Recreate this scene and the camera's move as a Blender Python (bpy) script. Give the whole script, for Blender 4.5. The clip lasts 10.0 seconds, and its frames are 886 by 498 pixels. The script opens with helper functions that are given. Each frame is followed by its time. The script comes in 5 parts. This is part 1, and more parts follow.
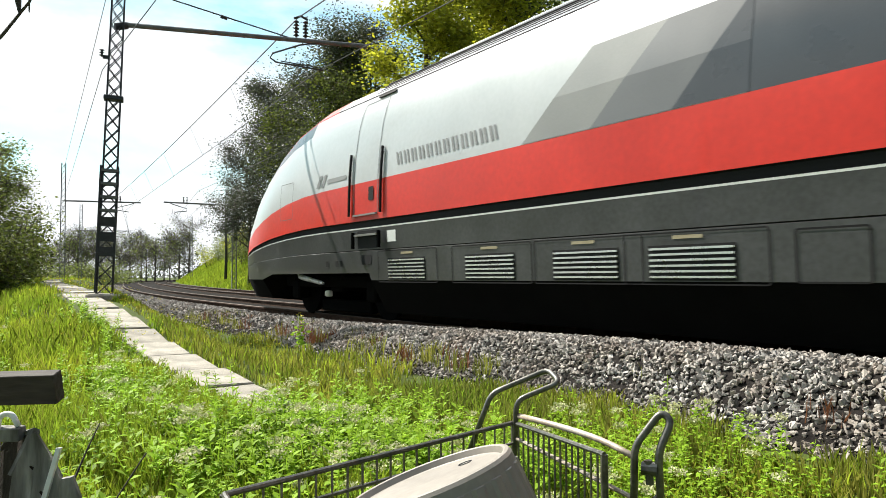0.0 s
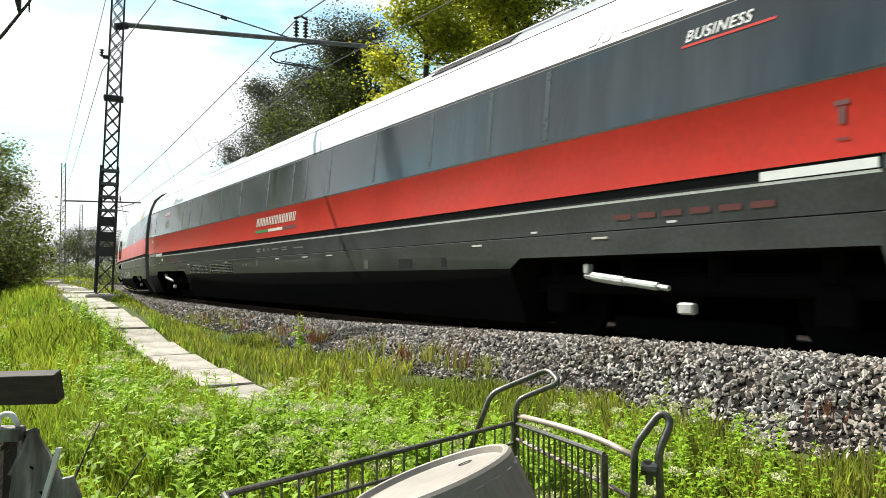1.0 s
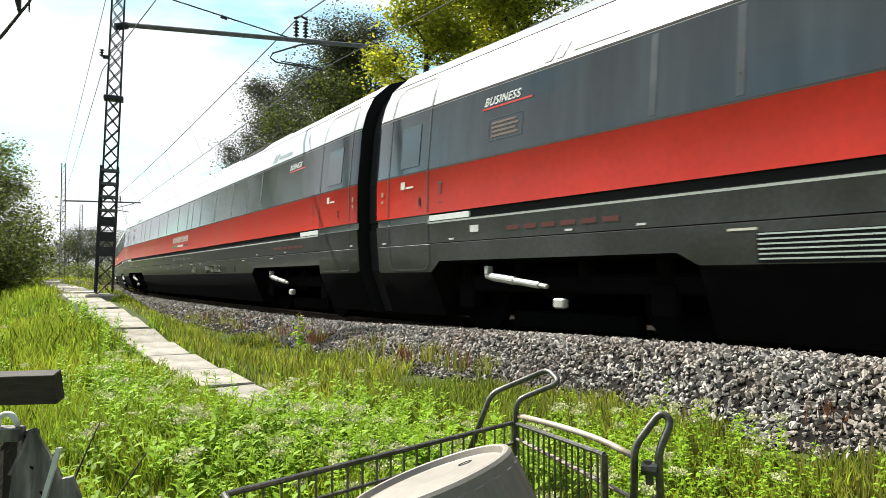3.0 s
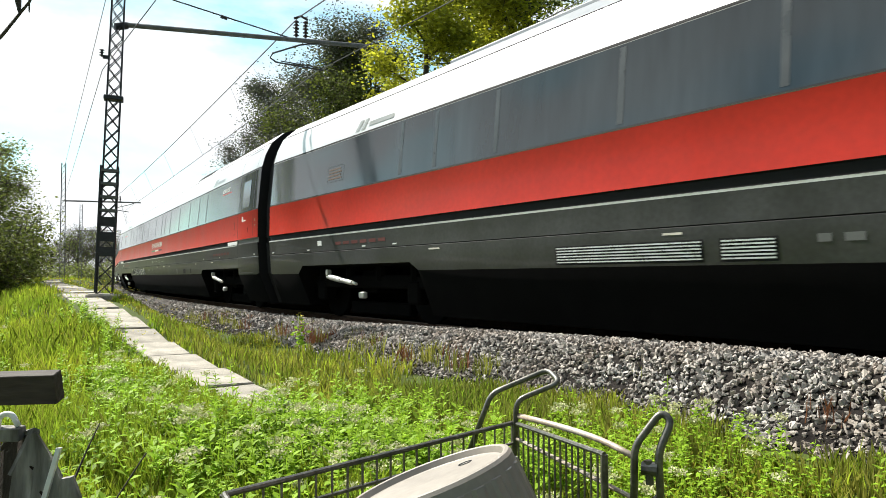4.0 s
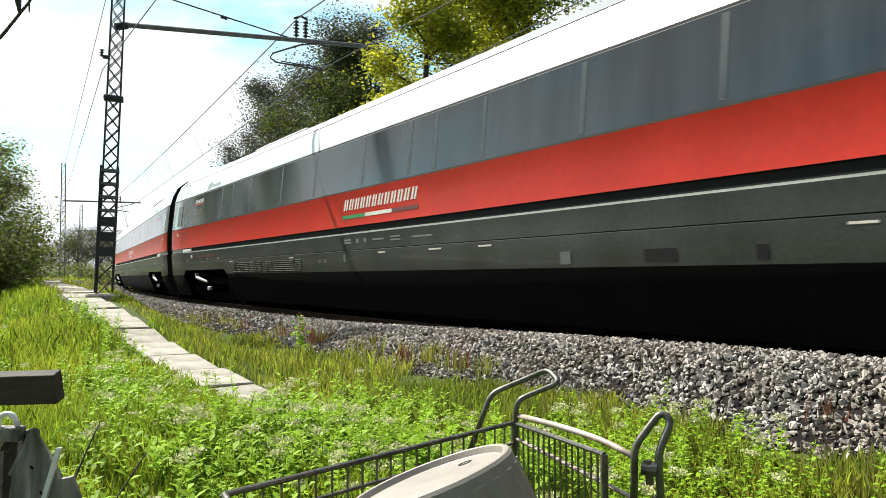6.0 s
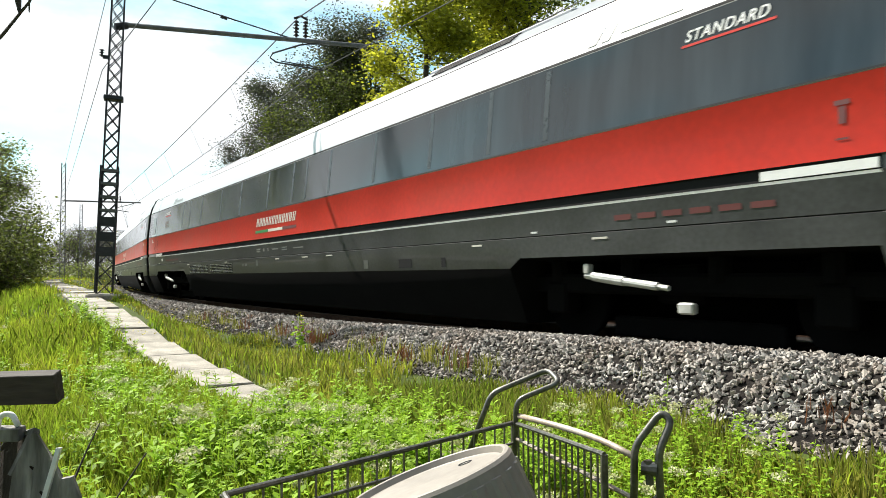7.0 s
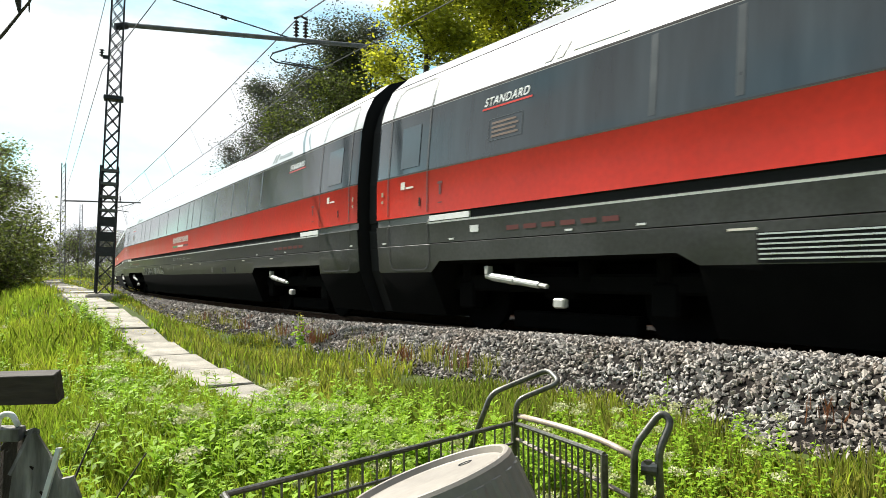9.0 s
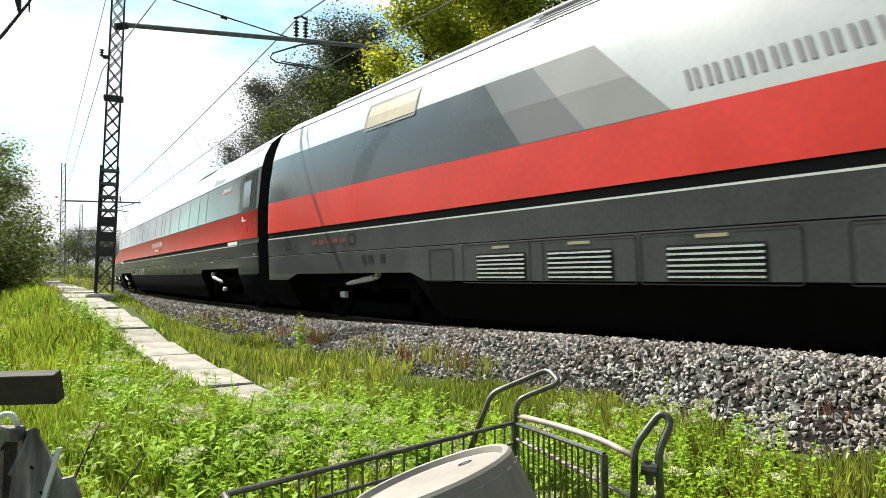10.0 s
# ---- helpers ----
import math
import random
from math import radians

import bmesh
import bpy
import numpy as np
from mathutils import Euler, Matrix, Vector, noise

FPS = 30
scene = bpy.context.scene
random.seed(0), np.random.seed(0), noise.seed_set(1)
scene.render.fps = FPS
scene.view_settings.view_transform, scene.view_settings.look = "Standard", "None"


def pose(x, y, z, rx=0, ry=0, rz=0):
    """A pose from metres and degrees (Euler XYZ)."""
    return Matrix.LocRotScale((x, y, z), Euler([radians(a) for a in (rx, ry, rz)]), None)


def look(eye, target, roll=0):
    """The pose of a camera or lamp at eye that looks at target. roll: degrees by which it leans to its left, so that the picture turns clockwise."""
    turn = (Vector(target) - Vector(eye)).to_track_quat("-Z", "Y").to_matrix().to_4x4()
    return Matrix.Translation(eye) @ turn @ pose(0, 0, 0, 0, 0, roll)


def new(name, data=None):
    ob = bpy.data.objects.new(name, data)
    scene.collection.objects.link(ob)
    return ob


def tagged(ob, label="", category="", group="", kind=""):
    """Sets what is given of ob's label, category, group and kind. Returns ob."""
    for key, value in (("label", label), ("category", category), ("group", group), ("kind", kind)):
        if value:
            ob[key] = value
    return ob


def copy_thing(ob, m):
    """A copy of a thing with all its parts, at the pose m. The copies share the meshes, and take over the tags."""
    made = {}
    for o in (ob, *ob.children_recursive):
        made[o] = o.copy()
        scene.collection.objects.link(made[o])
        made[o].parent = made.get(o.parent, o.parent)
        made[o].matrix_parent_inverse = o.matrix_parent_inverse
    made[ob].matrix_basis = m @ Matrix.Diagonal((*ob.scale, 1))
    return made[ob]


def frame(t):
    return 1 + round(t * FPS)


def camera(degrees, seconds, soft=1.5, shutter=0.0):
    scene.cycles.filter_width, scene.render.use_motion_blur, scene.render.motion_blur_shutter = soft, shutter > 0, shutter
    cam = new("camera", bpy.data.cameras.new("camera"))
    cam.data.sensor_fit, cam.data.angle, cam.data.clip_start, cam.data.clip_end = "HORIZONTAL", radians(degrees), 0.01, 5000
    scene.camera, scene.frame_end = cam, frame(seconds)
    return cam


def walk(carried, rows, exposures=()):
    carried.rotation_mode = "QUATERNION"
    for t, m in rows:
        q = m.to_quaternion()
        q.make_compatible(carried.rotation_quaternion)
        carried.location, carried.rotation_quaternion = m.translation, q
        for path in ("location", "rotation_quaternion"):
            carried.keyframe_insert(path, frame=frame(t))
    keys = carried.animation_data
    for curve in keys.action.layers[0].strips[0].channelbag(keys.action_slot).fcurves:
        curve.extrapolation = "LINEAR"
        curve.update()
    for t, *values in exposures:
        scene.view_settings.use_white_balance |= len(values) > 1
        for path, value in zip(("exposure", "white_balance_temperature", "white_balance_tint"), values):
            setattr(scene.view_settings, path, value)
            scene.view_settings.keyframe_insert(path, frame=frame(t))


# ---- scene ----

# camera on a stand in the grass beside the line; z = 0 is the top of the rails, +y runs along the near track
cam = camera(63.38, 10.0, soft=0.8, shutter=0.03)
EYE = (0.0, 0.0, 0.682)
YAW, PITCH, ROLL = 34.81, 2.18, -0.2
still = pose(*EYE, 90 + PITCH, 0, -YAW) @ pose(0, 0, 0, 0, 0, ROLL)
walk(cam, [(0.0, still), (10.0, still)])

# ---- light: high spring sun ahead and to the left, thin bright cloud ----
SUN_AZ, SUN_EL = -17.0, 47.0      # degrees from +y towards +x, and above the ground
sun_dir = Vector((math.sin(radians(SUN_AZ)) * math.cos(radians(SUN_EL)),
                  math.cos(radians(SUN_AZ)) * math.cos(radians(SUN_EL)), math.sin(radians(SUN_EL))))
sun = new("sun", bpy.data.lights.new("sun", "SUN"))
sun.data.energy, sun.data.angle, sun.data.color = 5.0, radians(0.6), (1.0, 0.955, 0.87)
sun.matrix_world = look(sun_dir * 50, (0, 0, 0))
scene.view_settings.exposure = 1.1

world = bpy.data.worlds.new("sky")
scene.world = world
world.use_nodes = True
wn, wl = world.node_tree.nodes, world.node_tree.links
wn.clear()
w_out = wn.new("ShaderNodeOutputWorld")
w_bg = wn.new("ShaderNodeBackground")
w_sky = wn.new("ShaderNodeTexSky")
w_sky.sky_type, w_sky.sun_disc = "NISHITA", False
w_sky.sun_elevation, w_sky.sun_rotation = radians(SUN_EL), radians(SUN_AZ)
w_sky.air_density, w_sky.dust_density = 1.0, 1.2
w_co = wn.new("ShaderNodeTexCoord")
w_map = wn.new("ShaderNodeMapping")
w_map.inputs["Scale"].default_value = (1.0, 1.0, 2.6)
w_map.inputs["Location"].default_value = (0.35, 0.2, 0.1)
w_no = wn.new("ShaderNodeTexNoise")
w_no.inputs["Scale"].default_value, w_no.inputs["Detail"].default_value = 2.6, 7.0
w_no.inputs["Roughness"].default_value = 0.55
w_ramp = wn.new("ShaderNodeValToRGB")
w_ramp.color_ramp.elements[0].position, w_ramp.color_ramp.elements[1].position = 0.41, 0.53
w_mix = wn.new("ShaderNodeMixRGB")
# thin cloud glows towards the sun and is duller away from it
w_dot = wn.new("ShaderNodeVectorMath")
w_dot.operation = "DOT_PRODUCT"
w_dot.inputs[1].default_value = sun_dir
w_glow = wn.new("ShaderNodeMapRange")
w_glow.inputs["From Min"].default_value, w_glow.inputs["From Max"].default_value = 0.15, 0.6
w_cloud = wn.new("ShaderNodeMixRGB")
w_cloud.inputs["Color1"].default_value, w_cloud.inputs["Color2"].default_value = (2.8, 3.2, 3.6, 1), (11.5, 12.0, 12.3, 1)
wl.new(w_co.outputs["Generated"], w_dot.inputs[0])
wl.new(w_dot.outputs["Value"], w_glow.inputs["Value"])
wl.new(w_glow.outputs["Result"], w_cloud.inputs["Fac"])
wl.new(w_cloud.outputs["Color"], w_mix.inputs["Color2"])
wl.new(w_co.outputs["Generated"], w_map.inputs["Vector"])
wl.new(w_map.outputs["Vector"], w_no.inputs["Vector"])
wl.new(w_no.outputs["Fac"], w_ramp.inputs["Fac"])
wl.new(w_ramp.outputs["Color"], w_mix.inputs["Fac"])
w_gain = wn.new("ShaderNodeMixRGB")
w_gain.blend_type = "MULTIPLY"
w_gain.inputs["Fac"].default_value = 1.0
w_gain.inputs["Color2"].default_value = (1.6, 2.15, 1.9, 1)
wl.new(w_sky.outputs["Color"], w_gain.inputs["Color1"])
wl.new(w_gain.outputs["Color"], w_mix.inputs["Color1"])
wl.new(w_mix.outputs["Color"], w_bg.inputs["Color"])
w_bg.inputs["Strength"].default_value = 0.045
wl.new(w_bg.outputs["Background"], w_out.inputs["Surface"])


# ---- materials ----
def mat(name, color, rough=0.6, metal=0.0, var=0.15, scale=6.0, fine=60.0, bump=0.0, spec=0.5, coat=0.0,
        color2=None, per_piece=0.0, island=0.0, translucent=0.0, stretch=(1, 1, 1)):
    """A surface with two scales of variation in colour and roughness, and fine relief."""
    m = bpy.data.materials.new(name)
    m.use_nodes = True
    nt = m.node_tree
    nt.nodes.clear()
    n, l = nt.nodes.new, nt.links.new
    out, b = n("ShaderNodeOutputMaterial"), n("ShaderNodeBsdfPrincipled")
    co, mp = n("ShaderNodeTexCoord"), n("ShaderNodeMapping")
    mp.inputs["Scale"].default_value = stretch
    l(co.outputs["Object"], mp.inputs["Vector"])
    n1, n2 = n("ShaderNodeTexNoise"), n("ShaderNodeTexNoise")
    for k, s in ((n1, scale), (n2, fine)):
        k.inputs["Scale"].default_value, k.inputs["Detail"].default_value = s, 5.0
        l(mp.outputs["Vector"], k.inputs["Vector"])
    ramp = n("ShaderNodeValToRGB")
    c2 = color2 or tuple(c * (1 - var * 2) for c in color)
    ramp.color_ramp.elements[0].position, ramp.color_ramp.elements[1].position = 0.32, 0.66
    ramp.color_ramp.elements[0].color, ramp.color_ramp.elements[1].color = (*c2, 1), (*color, 1)
    l(n1.outputs["Fac"], ramp.inputs["Fac"])
    grain = n("ShaderNodeMapRange")
    grain.inputs["From Min"].default_value, grain.inputs["From Max"].default_value = 0.3, 0.7
    grain.inputs["To Min"].default_value, grain.inputs["To Max"].default_value = 1 - var, 1 + var
    l(n2.outputs["Fac"], grain.inputs["Value"])
    mul = n("ShaderNodeMixRGB")
    mul.blend_type = "MULTIPLY"
    mul.inputs["Fac"].default_value = 1.0
    l(ramp.outputs["Color"], mul.inputs["Color1"])
    l(grain.outputs["Result"], mul.inputs["Color2"])
    col = mul.outputs["Color"]
    for amount, node, socket in ((per_piece, "ShaderNodeObjectInfo", "Random"), (island, "ShaderNodeNewGeometry", "Random Per Island")):
        if amount:
            r, hs = n(node), n("ShaderNodeMapRange")
            hs.inputs["To Min"].default_value, hs.inputs["To Max"].default_value = 1 - amount, 1 + amount
            l(r.outputs[socket], hs.inputs["Value"])
            mm = n("ShaderNodeMixRGB")
            mm.blend_type = "MULTIPLY"
            mm.inputs["Fac"].default_value = 1.0
            l(col, mm.inputs["Color1"])
            l(hs.outputs["Result"], mm.inputs["Color2"])
            col = mm.outputs["Color"]
    l(col, b.inputs["Base Color"])
    rr = n("ShaderNodeMapRange")
    rr.inputs["To Min"].default_value, rr.inputs["To Max"].default_value = max(rough - 0.1, 0.02), min(rough + 0.1, 1)
    l(n1.outputs["Fac"], rr.inputs["Value"])
    l(rr.outputs["Result"], b.inputs["Roughness"])
    b.inputs["Metallic"].default_value = metal
    b.inputs["Specular IOR Level"].default_value = spec
    b.inputs["Coat Weight"].default_value = coat
    b.inputs["Coat Roughness"].default_value = 0.06
    if bump:
        bp = n("ShaderNodeBump")
        bp.inputs["Strength"].default_value, bp.inputs["Distance"].default_value = bump, 0.01
        l(n2.outputs["Fac"], bp.inputs["Height"])
        l(bp.outputs["Normal"], b.inputs["Normal"])
    if translucent:
        tr, mx = n("ShaderNodeBsdfTranslucent"), n("ShaderNodeMixShader")
        l(col, tr.inputs["Color"])
        mx.inputs["Fac"].default_value = translucent
        l(b.outputs["BSDF"], mx.inputs[1])
        l(tr.outputs["BSDF"], mx.inputs[2])
        l(mx.outputs["Shader"], out.inputs["Surface"])
    else:
        l(b.outputs["BSDF"], out.inputs["Surface"])
    return m


M_RED = mat("red_paint", (0.56, 0.024, 0.010), 0.36, var=0.08, scale=1.2, fine=14, coat=0.12, spec=0.3)
M_WHITE = mat("white_paint", (0.50, 0.51, 0.525), 0.36, var=0.04, scale=1.0, fine=18, coat=0.25)
M_SILVER = mat("silver_paint", (0.43, 0.45, 0.455), 0.34, 0.0, var=0.04, scale=1.0, fine=18, coat=0.3)
M_CHEV_LIGHT = mat("light_grey_paint", (0.21, 0.21, 0.20), 0.35, var=0.05, scale=1.0, coat=0.25)
M_CHEV_MID = mat("mid_grey_paint", (0.11, 0.113, 0.116), 0.35, var=0.05, scale=1.0, coat=0.25)
M_SLATE = mat("dark_slate_paint", (0.030, 0.036, 0.042), 0.28, var=0.1, scale=1.0, coat=0.35)
M_SKIRT = mat("grey_skirt_paint", (0.046, 0.047, 0.050), 0.42, spec=0.4, var=0.22, scale=1.6, fine=24, bump=0.04, coat=0.3)
M_ROOF = mat("roof_grey_paint", (0.22, 0.24, 0.265), 0.45, var=0.08, scale=1.2, fine=10)
# upright streaks in the glass colour stand for mirrored trees
M_GLASS = mat("tinted_window_glass", (0.030, 0.040, 0.047), 0.12, var=0.22, scale=0.9, fine=2.4, coat=0.25, spec=0.45, stretch=(1, 2.2, 0.35))
M_PANE = mat("door_window_glass", (0.04, 0.052, 0.06), 0.08, var=0.1, scale=1, fine=3, coat=0.2, spec=0.5)
M_PILLAR = mat("window_pillar", (0.035, 0.042, 0.045), 0.3, var=0.1)
M_SEAM = mat("grey_door_seal", (0.028, 0.028, 0.028), 0.6, var=0.1)
M_BLACK = mat("black_rubber", (0.008, 0.008, 0.009), 0.75, var=0.1, spec=0.2)
# near-black colour holds the shade under the cars: bellies, bogies, wheels
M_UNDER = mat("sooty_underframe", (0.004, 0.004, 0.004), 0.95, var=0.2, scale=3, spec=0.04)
M_LINE = mat("white_line_paint", (0.72, 0.73, 0.72), 0.4, var=0.05)
M_DAMPER = mat("pale_damper_metal", (0.50, 0.50, 0.47), 0.4, 0.2, var=0.1, scale=9)
M_GREEN = mat("green_stripe", (0.02, 0.22, 0.06), 0.4, var=0.05)
M_DARKRED = mat("dark_red_lettering", (0.11, 0.02, 0.018), 0.5, var=0.05)
M_LOGO = mat("pale_lettering", (0.66, 0.62, 0.56), 0.4, var=0.05)
M_GREYLET = mat("grey_lettering", (0.20, 0.20, 0.20), 0.4, var=0.05)
M_TAN = mat("tan_blind", (0.33, 0.28, 0.18), 0.5, var=0.08)
M_SLAT = mat("bright_metal_slat", (0.62, 0.62, 0.60), 0.28, 0.9, var=0.08, scale=4)
M_DISPLAY = mat("amber_display", (0.10, 0.055, 0.03), 0.5, var=0.1)
# both rail colours are darkened to deepen the shade under the train
M_STEEL = mat("rail_steel", (0.11, 0.085, 0.07), 0.7, 0.0, spec=0.12, var=0.15, scale=5)
M_RUST = mat("rusty_steel", (0.08, 0.048, 0.034), 0.85, 0.0, spec=0.1, var=0.25, scale=12, bump=0.2)
# near mast's colour is darkened for its backlit side
M_MAST = mat("dark_painted_steel", (0.035, 0.036, 0.042), 0.5, 0.3, var=0.2, scale=8)
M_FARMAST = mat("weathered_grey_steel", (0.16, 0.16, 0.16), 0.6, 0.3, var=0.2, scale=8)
M_WIRE = mat("copper_wire", (0.07, 0.065, 0.06), 0.5, 0.6, var=0.1)
M_PORC = mat("dark_glazed_insulator", (0.05, 0.03, 0.028), 0.25, var=0.1)
M_CONC = mat("weathered_concrete", (0.36, 0.335, 0.285), 0.9, spec=0.2, var=0.24, scale=3.5, fine=70, bump=0.35, per_piece=0.10)
# sleepers darkened too, for the same shade beneath the cars
M_SLEEPER = mat("sleeper_concrete", (0.12, 0.105, 0.09), 0.9, var=0.15, scale=6, bump=0.3)
M_STONE = mat("ballast_stone", (0.30, 0.285, 0.265), 0.85, spec=0.25, var=0.14, scale=2.2, fine=120, bump=0.3, color2=(0.22, 0.185, 0.155), island=0.65)
M_STONE_P = mat("ballast_stone_single", (0.30, 0.285, 0.265), 0.85, spec=0.25, var=0.14, scale=24, fine=120, bump=0.3, per_piece=0.6)
# bed coloured near-black to give the shade in gaps between stones
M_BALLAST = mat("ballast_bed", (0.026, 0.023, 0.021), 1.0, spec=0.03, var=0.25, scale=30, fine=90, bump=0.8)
# earth darkened to give the shade in gaps between grass blades
M_EARTH = mat("grassy_earth", (0.06, 0.085, 0.016), 0.95, var=0.2, scale=1.3, fine=30, bump=0.5, spec=0.1, color2=(0.045, 0.06, 0.015))
M_GRASS = mat("grass_blades", (0.285, 0.34, 0.03), 0.7, spec=0.2, var=0.12, scale=0.7, fine=9, island=0.35, translucent=0.5, color2=(0.17, 0.27, 0.022))
M_DRY = mat("yellowed_grass", (0.27, 0.265, 0.045), 0.75, spec=0.2, var=0.12, scale=0.7, fine=9, island=0.35, translucent=0.45, color2=(0.16, 0.19, 0.035))
M_WEED = mat("broad_weed_leaves", (0.255, 0.41, 0.03), 0.6, spec=0.15, var=0.12, scale=3, fine=30, island=0.35, translucent=0.4)
M_FLOWER = mat("cream_flower_heads", (0.55, 0.56, 0.30), 0.7, var=0.12, scale=20, island=0.2, translucent=0.3)
M_YFLOWER = mat("yellow_flowers", (0.65, 0.55, 0.03), 0.6, var=0.1, island=0.2)
M_REDWEED = mat("rusty_weed", (0.22, 0.09, 0.04), 0.7, var=0.2, island=0.3, translucent=0.3)
M_BARK = mat("grey_bark", (0.07, 0.06, 0.05), 0.9, var=0.25, scale=8, bump=0.5, stretch=(1, 1, 0.2))
M_LEAF_BRIGHT = mat("fresh_leaves", (0.40, 0.40, 0.03), 0.5, var=0.12, scale=0.5, fine=4, island=0.45, translucent=0.6, color2=(0.24, 0.28, 0.02))
M_LEAF_DARK = mat("dark_leaves", (0.075, 0.09, 0.05), 0.55, var=0.12, scale=0.5, fine=4, island=0.4, translucent=0.3, color2=(0.05, 0.055, 0.035))
M_LEAF_THICKET = mat("thicket_leaves", (0.13, 0.16, 0.028), 0.7, spec=0.2, var=0.15, scale=0.6, fine=4, island=0.55, translucent=0.4, color2=(0.05, 0.065, 0.022))
M_LEAF_MID = mat("olive_leaves", (0.19, 0.23, 0.05), 0.55, var=0.12, scale=0.5, fine=4, island=0.4, translucent=0.4)
M_TWIG = mat("bare_twigs", (0.13, 0.11, 0.09), 0.9, var=0.2, island=0.3)


# ---- building helpers ----
def part(name, verts, faces, material, parent=None, label="", idx=None, smooth=False):
    """One mesh object from corner points and faces, under a thing or a part."""
    me = bpy.data.meshes.new(name)
    me.from_pydata([tuple(v) for v in verts], [], faces)
    for m in (material if isinstance(material, (list, tuple)) else (material,)):
        me.materials.append(m)
    if idx is not None:
        me.polygons.foreach_set("material_index", idx)
    if smooth:
        me.polygons.foreach_set("use_smooth", [True] * len(me.polygons))
        if smooth is not True:
            me.set_sharp_from_angle(angle=radians(smooth))
    me.update()
    ob = new(name, me)
    ob.parent = parent
    return tagged(ob, label)


def share(ob, name, m, parent=None):
    """One more object on the same mesh."""
    o = new(name, ob.data)
    o.parent, o.matrix_basis = parent, m
    return o


def empty(name, label, category, group="", kind="", m=None):
    ob = new(name)
    ob.empty_display_size = 0.2
    if m is not None:
        ob.matrix_basis = m
    return tagged(ob, label, category, group, kind)


def soup(*shapes):
    """Joins (verts, faces) shapes."""
    v, f = [], []
    for sv, sf in shapes:
        k = len(v)
        v += [tuple(p) for p in sv]
        f += [tuple(i + k for i in q) for q in sf]
    return v, f


def box(x0, y0, z0, x1, y1, z1, b=0.0):
    """A box, its upright and level edges cut by b."""
    if b <= 0:
        v = [(x, y, z) for z in (z0, z1) for x, y in ((x0, y0), (x1, y0), (x1, y1), (x0, y1))]
        return v, [(3, 2, 1, 0), (4, 5, 6, 7), (0, 1, 5, 4), (1, 2, 6, 5), (2, 3, 7, 6), (3, 0, 4, 7)]
    v = []
    for z, q in ((z0, b), (z0 + b, 0), (z1 - b, 0), (z1, b)):
        v += [(x0 + q + b, y0 + q, z), (x1 - q - b, y0 + q, z), (x1 - q, y0 + q + b, z), (x1 - q, y1 - q - b, z),
              (x1 - q - b, y1 - q, z), (x0 + q + b, y1 - q, z), (x0 + q, y1 - q - b, z), (x0 + q, y0 + q + b, z)]
    f = [tuple(range(7, -1, -1)), tuple(range(24, 32))]
    for k in range(3):
        f += [(k * 8 + i, k * 8 + (i + 1) % 8, k * 8 + 8 + (i + 1) % 8, k * 8 + 8 + i) for i in range(8)]
    return v, f


def tube(points, r, n=6, closed_ends=True):
    """A round bar along a line of points; r is one radius or one for each point."""
    pts = [Vector(p) for p in points]
    rs = r if isinstance(r, (list, tuple)) else [r] * len(pts)
    v, f = [], []
    side = None
    for i, p in enumerate(pts):
        d = (pts[min(i + 1, len(pts) - 1)] - pts[max(i - 1, 0)]).normalized()
        if side is None:
            side = d.orthogonal().normalized()
        side = (side - d * side.dot(d)).normalized()
        up = d.cross(side)
        for k in range(n):
            a = 2 * math.pi * k / n
            v.append(p + (side * math.cos(a) + up * math.sin(a)) * rs[i])
    for i in range(len(pts) - 1):
        f += [(i * n + k, i * n + (k + 1) % n, (i + 1) * n + (k + 1) % n, (i + 1) * n + k) for k in range(n)]
    if closed_ends:
        f += [tuple(range(n - 1, -1, -1)), tuple(range((len(pts) - 1) * n, len(pts) * n))]
    return v, f


def turned(shape, m):
    return [m @ Vector(p) for p in shape[0]], shape[1]


# ---- the line: straight past the camera, then a right-hand bend ----
KNOTS = [-400, -30, 0, 20, 40, 60, 80, 110, 200, 420]
BENDS = [0, 0.00007, 0.00114, 0.00443, 0.00362, 0.0007, 0.0006, 0.0016, 0.0030, 0.0030]
CENTRE = 6.493
SS = np.arange(-380, 400.01, 0.5)
TH = np.cumsum(np.interp(SS, KNOTS, BENDS)) * 0.5
TH -= TH[760]
TX, TY = np.cumsum(np.sin(TH)) * 0.5, np.cumsum(np.cos(TH)) * 0.5
TX, TY = TX - TX[760] + CENTRE, TY - TY[760]


def on_line(s, u=0.0, z=0.0):
    """World point at s along the near track, u to its right, z over the rails."""
    x, y, a = np.interp(s, SS, TX), np.interp(s, SS, TY), np.interp(s, SS, TH)
    return Vector((x + u * math.cos(a), y - u * math.sin(a), z))


def heading(s):
    return math.degrees(np.interp(s, SS, TH))


def line_coords(x, y):
    """s and u of world points (arrays)."""
    s, u = np.empty(len(x)), np.empty(len(x))
    for k in range(0, len(x), 4000):
        dx, dy = x[k:k + 4000, None] - TX[None, ::2], y[k:k + 4000, None] - TY[None, ::2]
        i = np.argmin(dx * dx + dy * dy, axis=1) * 2
        ex, ey = x[k:k + 4000] - TX[i], y[k:k + 4000] - TY[i]
        u[k:k + 4000] = ex * np.cos(TH[i]) - ey * np.sin(TH[i])
        s[k:k + 4000] = SS[i] + ex * np.sin(TH[i]) + ey * np.cos(TH[i])
    return s, u


def smooth(a, b, x):
    t = np.clip((x - a) / (b - a), 0, 1)
    return t * t * (3 - 2 * t)


